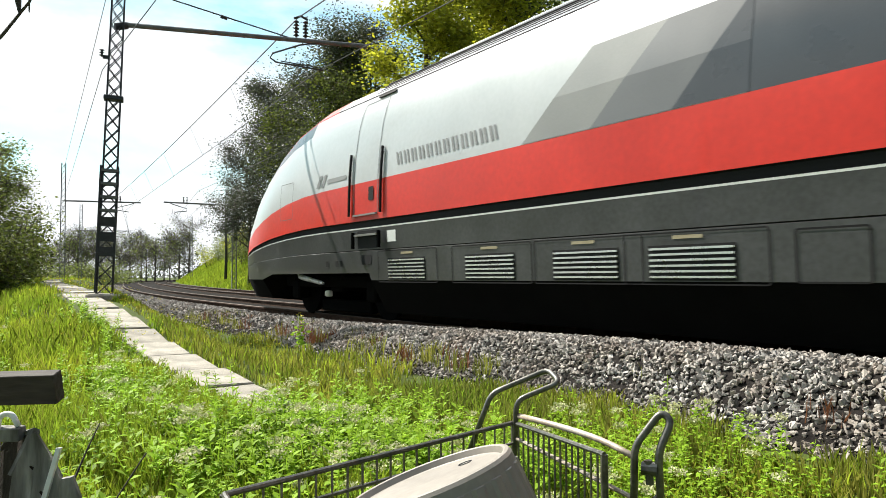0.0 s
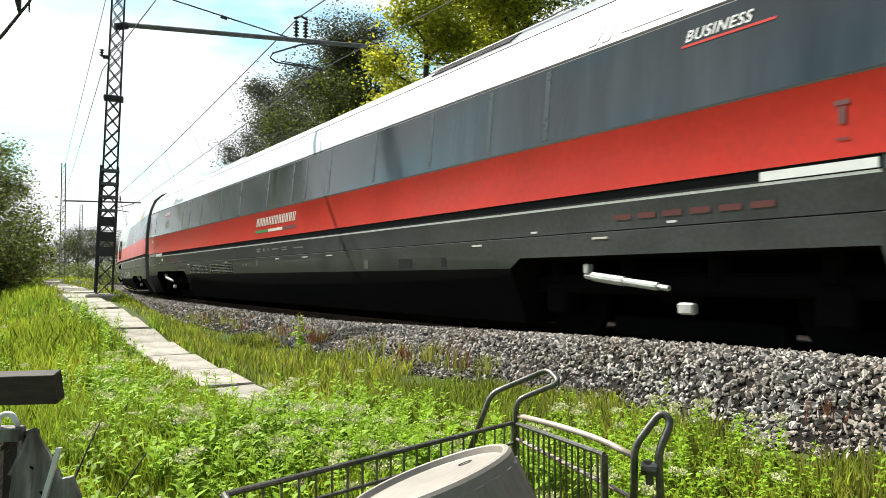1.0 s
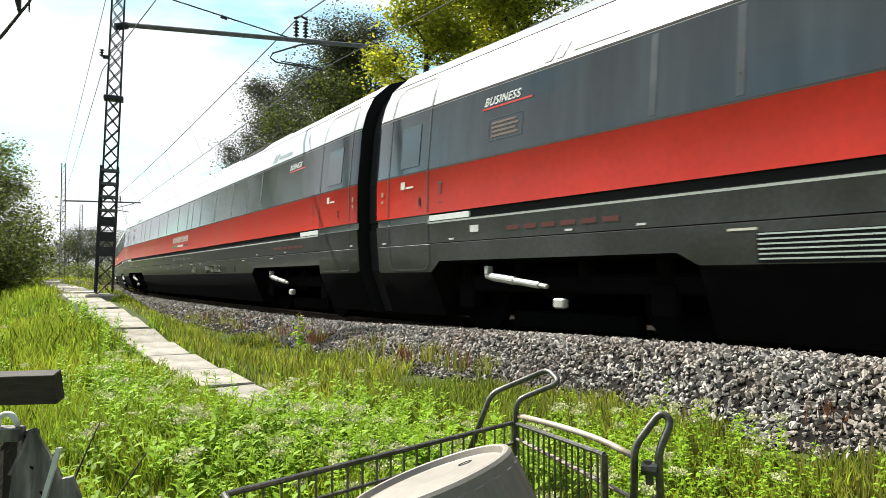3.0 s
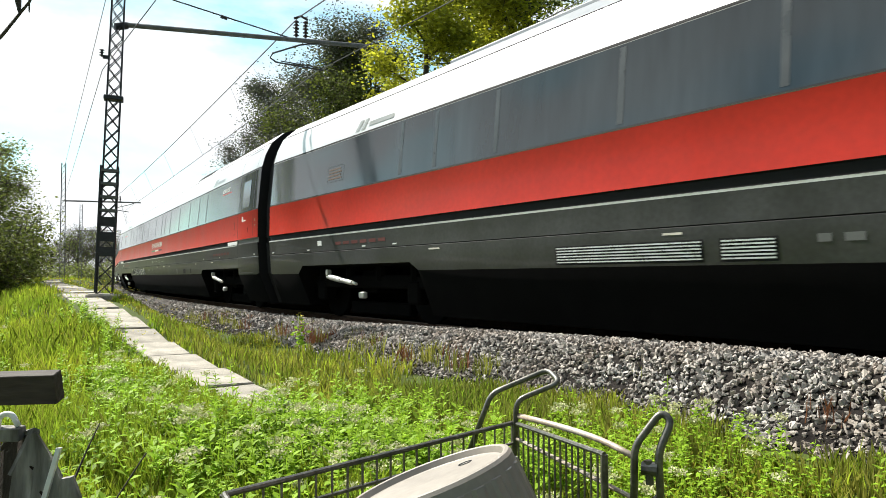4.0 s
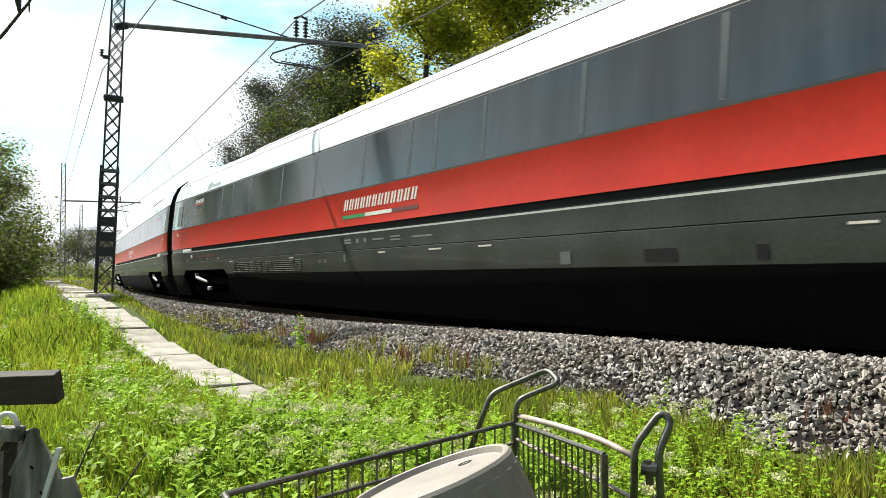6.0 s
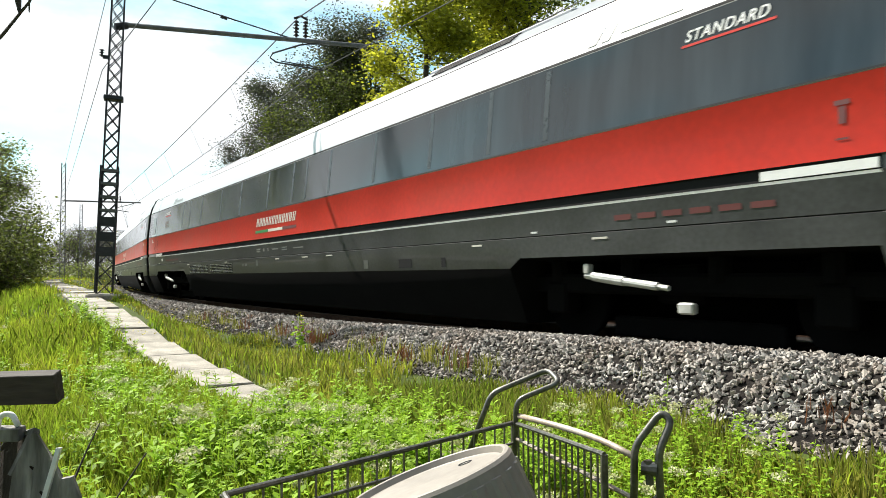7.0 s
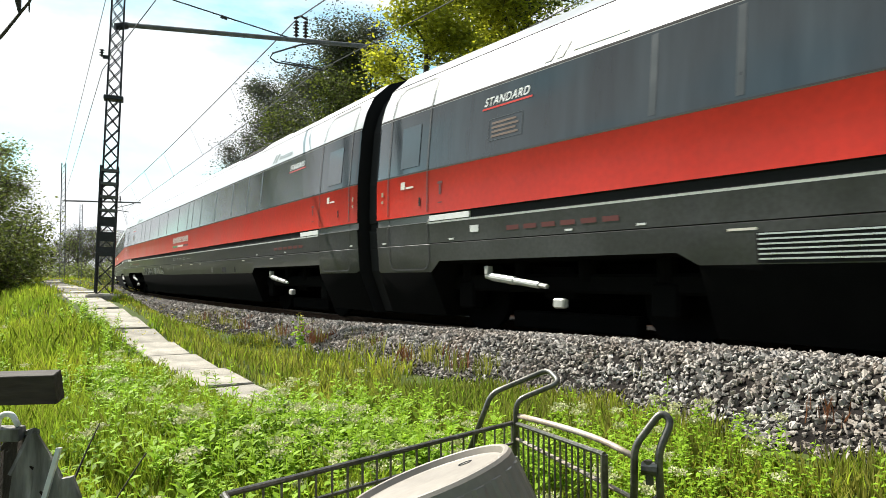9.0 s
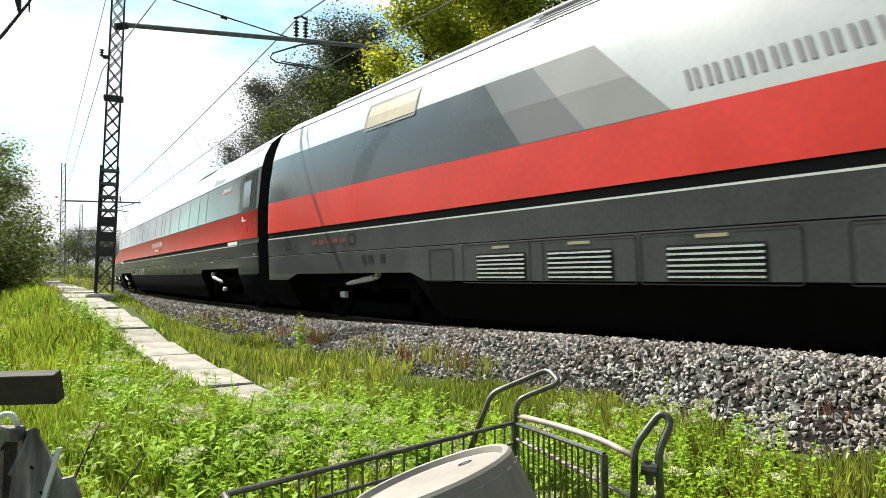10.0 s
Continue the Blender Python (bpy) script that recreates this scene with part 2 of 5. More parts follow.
def ground_z(x, y):
    """Height of the ground sheet (arrays)."""
    s, u = line_coords(x, y)
    z = np.interp(u, [-300, -60, -16, -10, -7.5, -6, -4.9, -4.1, -3.3, -2.6, -2.0, 5.3, 6.2, 11, 17, 30, 300],
                  [-0.5, -0.2, -0.1, -0.35, -0.5, -0.53, -0.50, -0.50, -0.44, -0.32, -0.30, -0.30, -0.1, 3.2, 5.5, 6.5, 7.0])
    rise = np.interp(s, [0, 6, 7.5, 9.4, 11.15, 12.9, 15.5, 22, 38, 60, 200], [0, 0.10, 0.16, 0.30, 0.52, 0.69, 0.86, 0.93, 1.04, 1.0, 0.6])
    z = z + rise * (1 - smooth(-3.95, -3.1, u)) * (0.25 + 0.75 * smooth(-7.2, -5.2, u)) * smooth(-40, -9, u)
    z = z + 0.05 * np.sin(x * 1.7 + 0.6 * y) * np.sin(y * 1.3) * smooth(5.0, 6.5, np.abs(u - 1.8))*0.6
    z = z + 0.5 * np.sin(x * 0.21) * np.sin(y * 0.17 + 1) * smooth(9, 20, np.abs(u - 1.8))
    far = np.hypot(x, y)
    return z * (1 - smooth(350, 900, far))


def ground_at(x, y):
    return float(ground_z(np.array([x], float), np.array([y], float))[0])


# ---- ground ----
gx = np.concatenate([[-2500, -900, -400, -200, -120, -80, -60, -45, -35, -27, -21, -17, -14, -12, -10, -8.5, -7.2, -6.2],
                     np.arange(-5.4, 9, 0.22), np.arange(9.2, 26, 0.6), np.arange(26, 90, 1.6), [95, 110, 140, 200, 400, 900, 2500]])
gy = np.concatenate([[-2500, -900, -400, -200, -120, -60, -30, -18, -12, -8, -6, -4.5], np.arange(-3.5, 22, 0.28), np.arange(22, 60, 0.9),
                     np.arange(60, 180, 2.2), [190, 210, 240, 280, 340, 420, 600, 1000, 2500]])
GX, GY = np.meshgrid(gx, gy)
GZ = ground_z(GX.ravel(), GY.ravel())
nx, ny = len(gx), len(gy)
faces = [(j * nx + i, j * nx + i + 1, (j + 1) * nx + i + 1, (j + 1) * nx + i) for j in range(ny - 1) for i in range(nx - 1)]
ground = part("ground", np.stack([GX.ravel(), GY.ravel(), GZ], -1).tolist(), faces, M_EARTH, smooth=True)
tagged(ground, "grassy earth beside and beyond the railway line", "ground", kind="structure")


# ---- permanent way ----
def strip(section, s_list, u_off=0.0):
    """A section of (u, z) points drawn along the line."""
    v = [on_line(s, u + u_off, z) for s in s_list for u, z in section]
    n = len(section)
    f = [(i * n + k, i * n + k + 1, (i + 1) * n + k + 1, (i + 1) * n + k) for i in range(len(s_list) - 1) for k in range(n - 1)]
    return v, f


S_NEAR = list(np.arange(-60, 140, 1.0)) + list(np.arange(140, 330, 4.0))
BED_U = [-2.75, -2.5, -2.2, -1.95, -1.6, -1.3, -1.0, 0, 1.1, 2.5, 3.6, 4.9, 5.6, 5.8]
BED_Z = [-0.62, -0.30, -0.17, -0.08, -0.07, -0.09, -0.13, -0.15, -0.13, -0.13, -0.15, -0.12, -0.4, -0.7]


def bed_z(u, s):
    """Ballast top: shoulder raised where the line passes the camera, to fit its view."""
    heap = 0.19 * (1 - smooth(2.0, 13.0, s)) * smooth(-2.5, -1.75, u) * (1 - smooth(-1.45, -0.95, u))
    return float(np.interp(u, BED_U, BED_Z) + heap)


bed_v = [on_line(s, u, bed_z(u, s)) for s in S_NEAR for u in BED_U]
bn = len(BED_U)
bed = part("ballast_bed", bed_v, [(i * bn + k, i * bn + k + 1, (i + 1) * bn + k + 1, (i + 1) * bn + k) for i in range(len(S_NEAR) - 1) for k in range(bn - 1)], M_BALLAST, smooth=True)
tagged(bed, "ballast bed under the two tracks, darkened for shaded gaps between stones", "ballast", kind="structure")
RAIL = [(-0.075, -0.172), (-0.075, -0.16), (-0.012, -0.145), (-0.01, -0.045), (-0.035, -0.035), (-0.036, -0.008), (-0.026, 0), (0.026, 0),
        (0.036, -0.008), (0.035, -0.035), (0.01, -0.045), (0.012, -0.145), (0.075, -0.16), (0.075, -0.172)]
for k, uu in enumerate((-0.753, 0.753, 2.85, 4.36)):
    v, f = strip(RAIL, S_NEAR, uu)
    ids = [1 if i % 13 in (5, 6, 7) else 0 for i in range(len(f))]
    tagged(part("rail_%d" % (k + 1), v, f, [M_RUST, M_STEEL], idx=ids), "steel rail with rusty sides and worn bright head", "rail", kind="structure")
sleeper_v, sleeper_f = soup(box(-1.15, -0.13, -0.30, 1.15, 0.13, -0.165, 0.02), box(-0.9, -0.1, -0.18, -0.62, 0.1, -0.15), box(0.62, -0.1, -0.18, 0.9, 0.1, -0.15))
track_bed = empty("sleepers", "row of concrete sleepers under the rails", "sleepers", kind="structure")
first = None
for u0 in (0.0, 3.605):
    for i in range(120):
        s = 4 + i * 0.6
        m = Matrix.Translation(on_line(s, u0)) @ pose(0, 0, 0, 0, 0, -heading(s))
        if first is None:
            first = part("sleeper", sleeper_v, sleeper_f, M_SLEEPER, track_bed)
            first.matrix_basis = m
        else:
            share(first, "sleeper", m, track_bed)


# ---- the train ----
COACH_PITCH, LOCO_LENGTH, SPEED, T_FIRST = 26.1, 20.25, 30.45, 0.1237
COACH = [(0, .15), (1.16, .15), (1.405, .765), (1.43, 1.09), (1.424, 1.097), (1.43, 1.105), (1.447, 1.351), (1.452, 1.372), (1.42, 1.38), (1.42, 1.468),
         (1.445, 1.478), (1.44, 2.035), (1.443, 2.042), (1.44, 2.058), (1.365, 2.855), (1.366, 2.862), (1.358, 2.892), (1.29, 3.13), (1.17, 3.37),
         (1.155, 3.372), (1.15, 3.395), (0.90, 3.61), (0.45, 3.77), (0, 3.82)]
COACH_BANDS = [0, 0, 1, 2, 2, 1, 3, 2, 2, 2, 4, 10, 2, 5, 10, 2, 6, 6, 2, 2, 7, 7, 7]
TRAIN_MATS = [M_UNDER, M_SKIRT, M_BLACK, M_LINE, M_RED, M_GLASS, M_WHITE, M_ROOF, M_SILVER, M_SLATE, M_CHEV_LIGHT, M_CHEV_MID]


def loft(sections, bands, caps=True):
    """A hull through half sections [(y, [(x, z) ...]) ...], mirrored about x = 0; bands[i][k] is the material between points k and k + 1."""
    n = len(sections[0][1])
    v, f, ids = [], [], []
    for y, sec in sections:
        for x, z in sec:
            v.append((-x, y, z))
        for x, z in sec:
            v.append((x, y, z))
    for i in range(len(sections) - 1):
        a, b = i * 2 * n, (i + 1) * 2 * n
        for k in range(n - 1):
            f.append((a + k, a + k + 1, b + k + 1, b + k))
            f.append((b + n + k, b + n + k + 1, a + n + k + 1, a + n + k))
            ids += [bands[i][k]] * 2
    if caps:
        for i in (0, len(sections) - 1):
            a = i * 2 * n
            f.append(tuple(range(a, a + n)) + tuple(range(a + 2 * n - 1, a + n - 1, -1)))
            ids.append(11 if i == 0 else 2)
    return v, f, ids


def side_x(z, section=COACH):
    return float(np.interp(z, [p[1] for p in section[2:]], [p[0] for p in section[2:]]))


def on_side(y0, y1, z0, z1, out=0.004, rows=None, section=COACH, side=-1, thick=0.0, shear=0.0):
    """A panel that lies on the car's side between y0 and y1, z0 and z1."""
    zs = rows or list(np.linspace(z0, z1, 2 + int((z1 - z0) / 0.25)))
    v, f = [], []
    for z in zs:
        x = side * (side_x(z, section) + out)
        dy = shear * (z - z0)
        v += [(x, y0 + dy, z), (x, y1 + dy, z)]
    n = len(zs)
    for i in range(n - 1):
        f.append((2 * i, 2 * i + 1, 2 * i + 3, 2 * i + 2) if side < 0 else (2 * i + 1, 2 * i, 2 * i + 2, 2 * i + 3))
    if thick:
        k = len(v)
        v += [(p[0] - side * thick, p[1], p[2]) for p in v]
        rim = [2 * i for i in range(n)] + [2 * i + 1 for i in range(n - 1, -1, -1)]
        for i in range(len(rim)):
            a, b = rim[i], rim[(i + 1) % len(rim)]
            f.append((a, b, b + k, a + k))
    return v, f


def ring_on_side(y0, y1, z0, z1, w, out, section=COACH, side=-1, r=0.12):
    """A seam line round a panel with rounded corners."""
    def outline(q):
        pts = []
        for cy, cz, a0 in ((y1 - r, z1 - r, 0), (y0 + r, z1 - r, 90), (y0 + r, z0 + r, 180), (y1 - r, z0 + r, 270)):
            for k in range(4):
                a = radians(a0 + 30 * k)
                pts.append((cy + (r - q) * math.cos(a), cz + (r - q) * math.sin(a)))
        return pts
    def fill(pts):
        res = []
        for i in range(len(pts)):
            (ya, za), (yb, zb) = pts[i], pts[(i + 1) % len(pts)]
            k = max(1, int(abs(zb - za) / 0.06))
            res += [(ya + (yb - ya) * j / k, za + (zb - za) * j / k) for j in range(k)]
        return res
    o, i_ = fill(outline(0)), fill(outline(w))
    n = min(len(o), len(i_))
    v = [(side * (side_x(z, section) + out), y, z) for y, z in o[:n]] + [(side * (side_x(z, section) + out), y, z) for y, z in i_[:n]]
    f = [(k, (k + 1) % n, n + (k + 1) % n, n + k) if side > 0 else (n + k, n + (k + 1) % n, (k + 1) % n, k) for k in range(n)]
    return v, f


def wheel_shape(x):
    return turned(tube([(0, 0, -0.065), (0, 0, -0.06), (0, 0, 0.03), (0, 0, 0.035), (0, 0, 0.065)], [0.30, 0.44, 0.45, 0.48, 0.47], 20), Matrix.Translation((x, 0, 0)) @ pose(0, 0, 0, 0, 90 if x > 0 else -90, 0))


def add_bogie(car, y, wheelbase=3.0, damper=True, first_bogie=None):
    """A bogie under a car: frame, two wheelsets, springs, the pale damper."""
    if first_bogie is not None:
        o = share(first_bogie, "bogie", Matrix.Translation((0, y, 0)), car)
        for c in first_bogie.children:
            share(c, c.name.split(".")[0], c.matrix_basis.copy(), o)
        return o
    h = wheelbase / 2
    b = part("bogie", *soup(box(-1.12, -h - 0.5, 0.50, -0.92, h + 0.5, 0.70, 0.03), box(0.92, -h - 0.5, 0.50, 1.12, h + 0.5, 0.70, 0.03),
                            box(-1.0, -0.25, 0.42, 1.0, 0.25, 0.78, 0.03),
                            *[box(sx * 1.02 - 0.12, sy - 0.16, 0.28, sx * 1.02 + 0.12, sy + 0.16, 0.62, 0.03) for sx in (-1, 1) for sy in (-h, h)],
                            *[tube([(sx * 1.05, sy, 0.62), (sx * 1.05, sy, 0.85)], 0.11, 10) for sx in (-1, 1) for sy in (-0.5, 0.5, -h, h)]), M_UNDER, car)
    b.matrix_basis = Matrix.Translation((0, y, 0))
    # added blocks, shaped like track brakes, screen off bright slivers of rail
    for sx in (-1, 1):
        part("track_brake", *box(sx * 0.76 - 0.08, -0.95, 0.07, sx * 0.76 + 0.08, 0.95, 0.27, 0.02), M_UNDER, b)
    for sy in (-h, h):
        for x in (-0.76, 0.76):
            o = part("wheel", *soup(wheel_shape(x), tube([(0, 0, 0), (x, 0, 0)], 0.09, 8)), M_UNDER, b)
            o.matrix_basis = Matrix.Translation((0, sy, 0.46))
    if damper:
        for sx in (-1, 1):
            part("damper", *soup(tube([(sx * 1.34, 0.82, 0.685), (sx * 1.34, 0.72, 0.675)], 0.035, 8), tube([(sx * 1.34, 0.72, 0.675), (sx * 1.34, 0.33, 0.63)], 0.046, 10),
                                 tube([(sx * 1.34, 0.34, 0.63), (sx * 1.34, -0.06, 0.585)], 0.037, 10), tube([(sx * 1.34, -0.06, 0.585), (sx * 1.34, -0.18, 0.57)], 0.025, 8), box(sx * 1.34 - .04, 0.76, 0.70, sx * 1.34 + .04, 0.83, 0.80, .01)), M_DAMPER, b, "pale grey hydraulic damper", smooth=False)
            part("damper_bracket", *box(sx * 1.31 - 0.04, -0.43, 0.35, sx * 1.31 + 0.04, -0.27, 0.45, 0.015), M_DAMPER, b, "pale metal bracket")
    return b


def lettering(word, size, shear=0.25, spacing=1.0):
    """A mesh of a word in the built-in font, standing in the x-z plane of its own."""
    cu = bpy.data.curves.new("lettering", "FONT")
    cu.body, cu.size, cu.shear, cu.extrude, cu.space_character, cu.offset = word, size, shear, 0.001, spacing, size * 0.012
    ob = new("lettering", cu)
    bpy.context.view_layer.update()
    me = bpy.data.meshes.new_from_object(ob)
    bpy.data.objects.remove(ob)
    return me


def put_word(me, material, y, z, car, side=-1, section=COACH, name="lettering"):
    """Lay a word's mesh on the side of a car, from y backwards (as read from outside)."""
    if not me.materials:
        me.materials.append(material)
    o = new(name, me)
    o.parent = car
    x = side_x(z, section)
    lean = math.degrees(math.atan2(side_x(z, section) - side_x(z + 0.2, section), 0.2))
    o.matrix_basis = Matrix.Translation((side * (x + 0.006), y, z)) @ pose(0, 0, 0, 0, 0, -90 if side < 0 else 90) @ pose(0, 0, 0, 90 - lean, 0, 0)
    return o


def coach_sections(rear=26.08):
    end = [(x * 0.985, z) for x, z in COACH]
    cut = list(COACH)
    cut[1], cut[2] = (0.55, 0.80), (1.41, 0.875)
    low = list(COACH)
    low[1], low[2] = (1.16, .17), (1.405, .735)
    slope = list(cut)
    plain = list(COACH_BANDS)
    door = list(COACH_BANDS)
    for k in (3, 4, 6, 7, 8, 9):
        door[k] = 1
    door[8] = door[9] = 11
    stops = [(0.30, end), (0.39, low), (1.67, low), (1.85, cut), (5.40, cut), (5.62, COACH), (20.60, COACH), (20.78, cut), (24.52, cut), (24.55, low), (rear - 0.09, low), (rear, end)]
    bands = [door, door, plain, plain, plain, plain, plain, plain, plain, door, door]
    return [(COACH_PITCH / 2 - d, sec) for d, sec in stops], bands


def build_coach():
    car = empty("train_coach", "red, white and grey high-speed coach with dark window band", "train coach", "cars of the train")
    sec, bands = coach_sections()
    v, f, ids = loft(sec, bands)
    part("body", v, f, TRAIN_MATS, car, idx=ids, smooth=24)
    Y = lambda d: COACH_PITCH / 2 - d
    inner = [(x * 0.94, z * 0.965 + 0.03) for x, z in COACH]
    gv, gf, gi = loft([(Y(-0.03), inner), (Y(0.32), inner)], [[0] * 23])
    part("gangway", gv, gf, M_BLACK, car, "black rubber gangway bellows")
    for side in (-1, 1):
        for d0, d1, w0, w1 in ((0.65, 1.65, 0.33, 0.22), (24.60, 25.84, 0.34, 0.34)):
            d = part("door", *ring_on_side(Y(d1), Y(d0), 0.76, 3.32, 0.020, 0.008, side=side, r=0.16), M_SEAM, car, "grey seam of the closed plug door")
            part("door_window", *on_side(Y(d1 - w1), Y(d0 + w0), 2.13, 2.69, 0.007, side=side), M_PANE, d, "paler door window")
            part("door_number", *on_side(Y(d0 + 0.45), Y(d0 + 0.35), 1.85, 1.95, 0.007, side=side), M_LOGO, d)
            part("door_number", *on_side(Y(d0 + 0.66), Y(d0 + 0.47), 1.85, 1.875, 0.007, side=side), M_LOGO, d)
            part("door_button", *on_side(Y(d0 + 0.83), Y(d0 + 0.79), 1.60, 1.71, 0.008, side=side), M_BLACK, d)
        for d in (1.87, 24.25):
            part("release_handle", *soup(on_side(Y(d + 0.11), Y(d), 1.84, 1.875, 0.006, side=side), on_side(Y(d + .08), Y(d + .03), 1.71, 1.83, .006, side=side), on_side(Y(d + 0.10), Y(d + 0.01), 1.60, 1.615, 0.006, side=side)), M_DARKRED, car)
        for d in (0.48, 25.95):
            part("door_lamp", *soup(on_side(Y(d + 0.05), Y(d), 1.80, 1.86, 0.01, side=side), on_side(Y(d + 0.05), Y(d), 1.70, 1.74, 0.01, side=side)), M_TAN, car)
        for d in (1.67, 23.68):
            part("step_plate", *on_side(Y(d + 0.85), Y(d), 1.385, 1.455, 0.022, side=side, thick=0.04), M_LINE, car, "white step plate")
        # windows: dark panes between slightly paler pillars
        for d in (5.15, 6.0, 7.25, 9.1, 10.7, 12.55, 13.95, 14.6, 15.65, 17.3, 18.9, 20.2, 21.2):
            part("window_pillar", *on_side(Y(d + 0.075), Y(d), 2.09, 2.83, 0.0025, side=side), M_PILLAR, car)
        # louvres in the skirt
        for d0, d1 in ((6.14, 8.05), (8.27, 10.18)):
            g = part("grille", *on_side(Y(d1), Y(d0), 0.775, 1.01, 0.003, side=side), M_BLACK, car, "louvred grille in the skirt")
            for k in range(6):
                z = 0.80 + k * 0.038
                x = side * (side_x(z) + 0.004)
                part("slat", *soup(box(x - 0.006, Y(d1) + 0.02, z, x + 0.006, Y(d0) - 0.02, z + 0.013)), M_SLAT, g)
        for d0, d1, z0, z1, m in ((10.95, 11.05, .92, 0.98, M_CHEV_MID), (11.14, 11.28, .92, 0.98, M_CHEV_MID), (11.93, 12.02, .92, 1.04, M_CHEV_MID), (18.1, 18.45, .80, .92, M_BLACK), (19.2, 19.3, .80, 0.92, M_BLACK), (17.0, 17.15, 0.8, 0.93, M_CHEV_MID)):
            part("skirt_box", *on_side(Y(d1), Y(d0), z0, z1, 0.005, side=side), m, car)
        for k, (d, w) in enumerate(((5.9, .25), (9.6, .2), (13.1, .22), (14.5, .3), (15.6, .25), (19.9, .2), (21.9, .2))):
            part("stencil_mark", *on_side(Y(d + w), Y(d), 1.03, 1.05, 0.004, side=side), M_LOGO, car)
        for d, w, z, h in ((12.0, .24, 1.20, .03), (12.0, .24, 1.245, .03), (12.42, .08, 1.21, .06), (12.68, .07, 1.21, .06), (12.95, .34, 1.225, .025), (13.5, .28, 1.245, .02), (13.5, .28, 1.20, .02), (14.1, .5, 1.215, .02)):
            part("stencil_mark", *on_side(Y(d + w), Y(d), z, z + h, 0.004, side=side), M_CHEV_LIGHT, car)
        for base, step in ((3.2, 0.0), (22.2, 0.0)):
            for j in range(6):
                part("running_mark", *on_side(Y(base + j * 0.28 + 0.2), Y(base + j * 0.28), 1.19, 1.24, 0.004, side=side), M_DARKRED, car)
        part("white_plate", *on_side(Y(2.70), Y(2.54), 1.20, 1.28, 0.006, side=side), M_LINE, car)
        for d in (0.48, 2.1, 4.1, 5.0, 21.0, 22.8, 25.83):
            part("jack_mark", *on_side(Y(d + 0.1), Y(d), 1.13, 1.15, 0.004, side=side), M_LINE, car)
        # pale slanted shapes in place of the train's name, over a three-coloured stripe
        for j in range(12):
            y = Y(11.98 + j * 0.19)
            part("name_shape", *soup(on_side(y - 0.05, y, 1.735, 1.905, 0.005, side=side, shear=-0.32), on_side(y - 0.13, y - 0.085, 1.735, 1.905, 0.005, side=side, shear=-0.32)), M_LOGO, car, "pale slanted name shape")
        for a, b, m in ((0, .34, M_GREEN), (.34, .69, M_LOGO), (.69, 1.0, M_DARKRED)):
            part("flag_stripe", *on_side(Y(11.93 + 2.34 * b), Y(11.93 + 2.34 * a), 1.60, 1.655, 0.005, side=side), m, car)
        # emblem on the white band: two slanted strokes and a grey bar
        for d in (3.72, 21.78):
            part("emblem", *soup(on_side(Y(d + 0.12), Y(d), 2.93, 3.10, 0.006, side=side, shear=-0.6), on_side(Y(d + 0.29), Y(d + 0.18), 2.93, 3.10, 0.006, side=side, shear=-0.6)), M_CHEV_LIGHT, car, "grey emblem of two slanted strokes")
            part("emblem_bar", *on_side(Y(d + 1.15), Y(d + 0.42), 2.96, 3.03, 0.006, side=side), M_CHEV_LIGHT, car)
        for d in (2.73, 22.95):
            part("class_stripe", *on_side(Y(d + 0.86), Y(d), 2.60, 2.622, 0.005, side=side), M_RED, car)
        part("display", *ring_on_side(Y(3.45), Y(2.86), 2.22, 2.48, 0.008, 0.005, side=side, r=0.02), M_PILLAR, car)
        for j in range(4):
            part("display_line", *on_side(Y(3.38 - 0.04 * (j % 2)), Y(2.92), 2.26 + 0.05 * j, 2.285 + 0.05 * j, 0.005, side=side), M_DISPLAY, car, "dim amber display line")
    for d0, d1 in ((5.2, 8.4), (17.6, 20.8)):
        part("roof_unit", *box(-0.6, Y(d1), 3.70, 0.6, Y(d0), 3.83, 0.03), M_ROOF, car, "grey roof equipment")
    for k in range(4):
        part("roof_louvre", *tube([(-1.05 + 0.05 * k, Y(20.2), 3.50 + 0.042 * k), (-1.05 + 0.05 * k, Y(18.4), 3.50 + 0.042 * k)], 0.012, 5), M_BLACK, car)
    b = add_bogie(car, Y(3.55))
    add_bogie(car, Y(22.55), first_bogie=b)
    return car


# engine: the nose points to +y; d is the distance from the coupled end
LOCO = [(0, .15), (1.20, .15), (1.46, .63), (1.48, 1.06), (1.472, 1.068), (1.48, 1.076), (1.497, 1.386), (1.50, 1.405), (1.47, 1.412), (1.47, 1.50),
        (1.50, 1.51), (1.49, 2.085), (1.46, 2.50), (1.395, 2.92), (1.33, 3.16), (1.22, 3.42), (1.205, 3.425), (1.20, 3.45), (0.95, 3.66), (0.5, 3.82), (0, 3.87)]


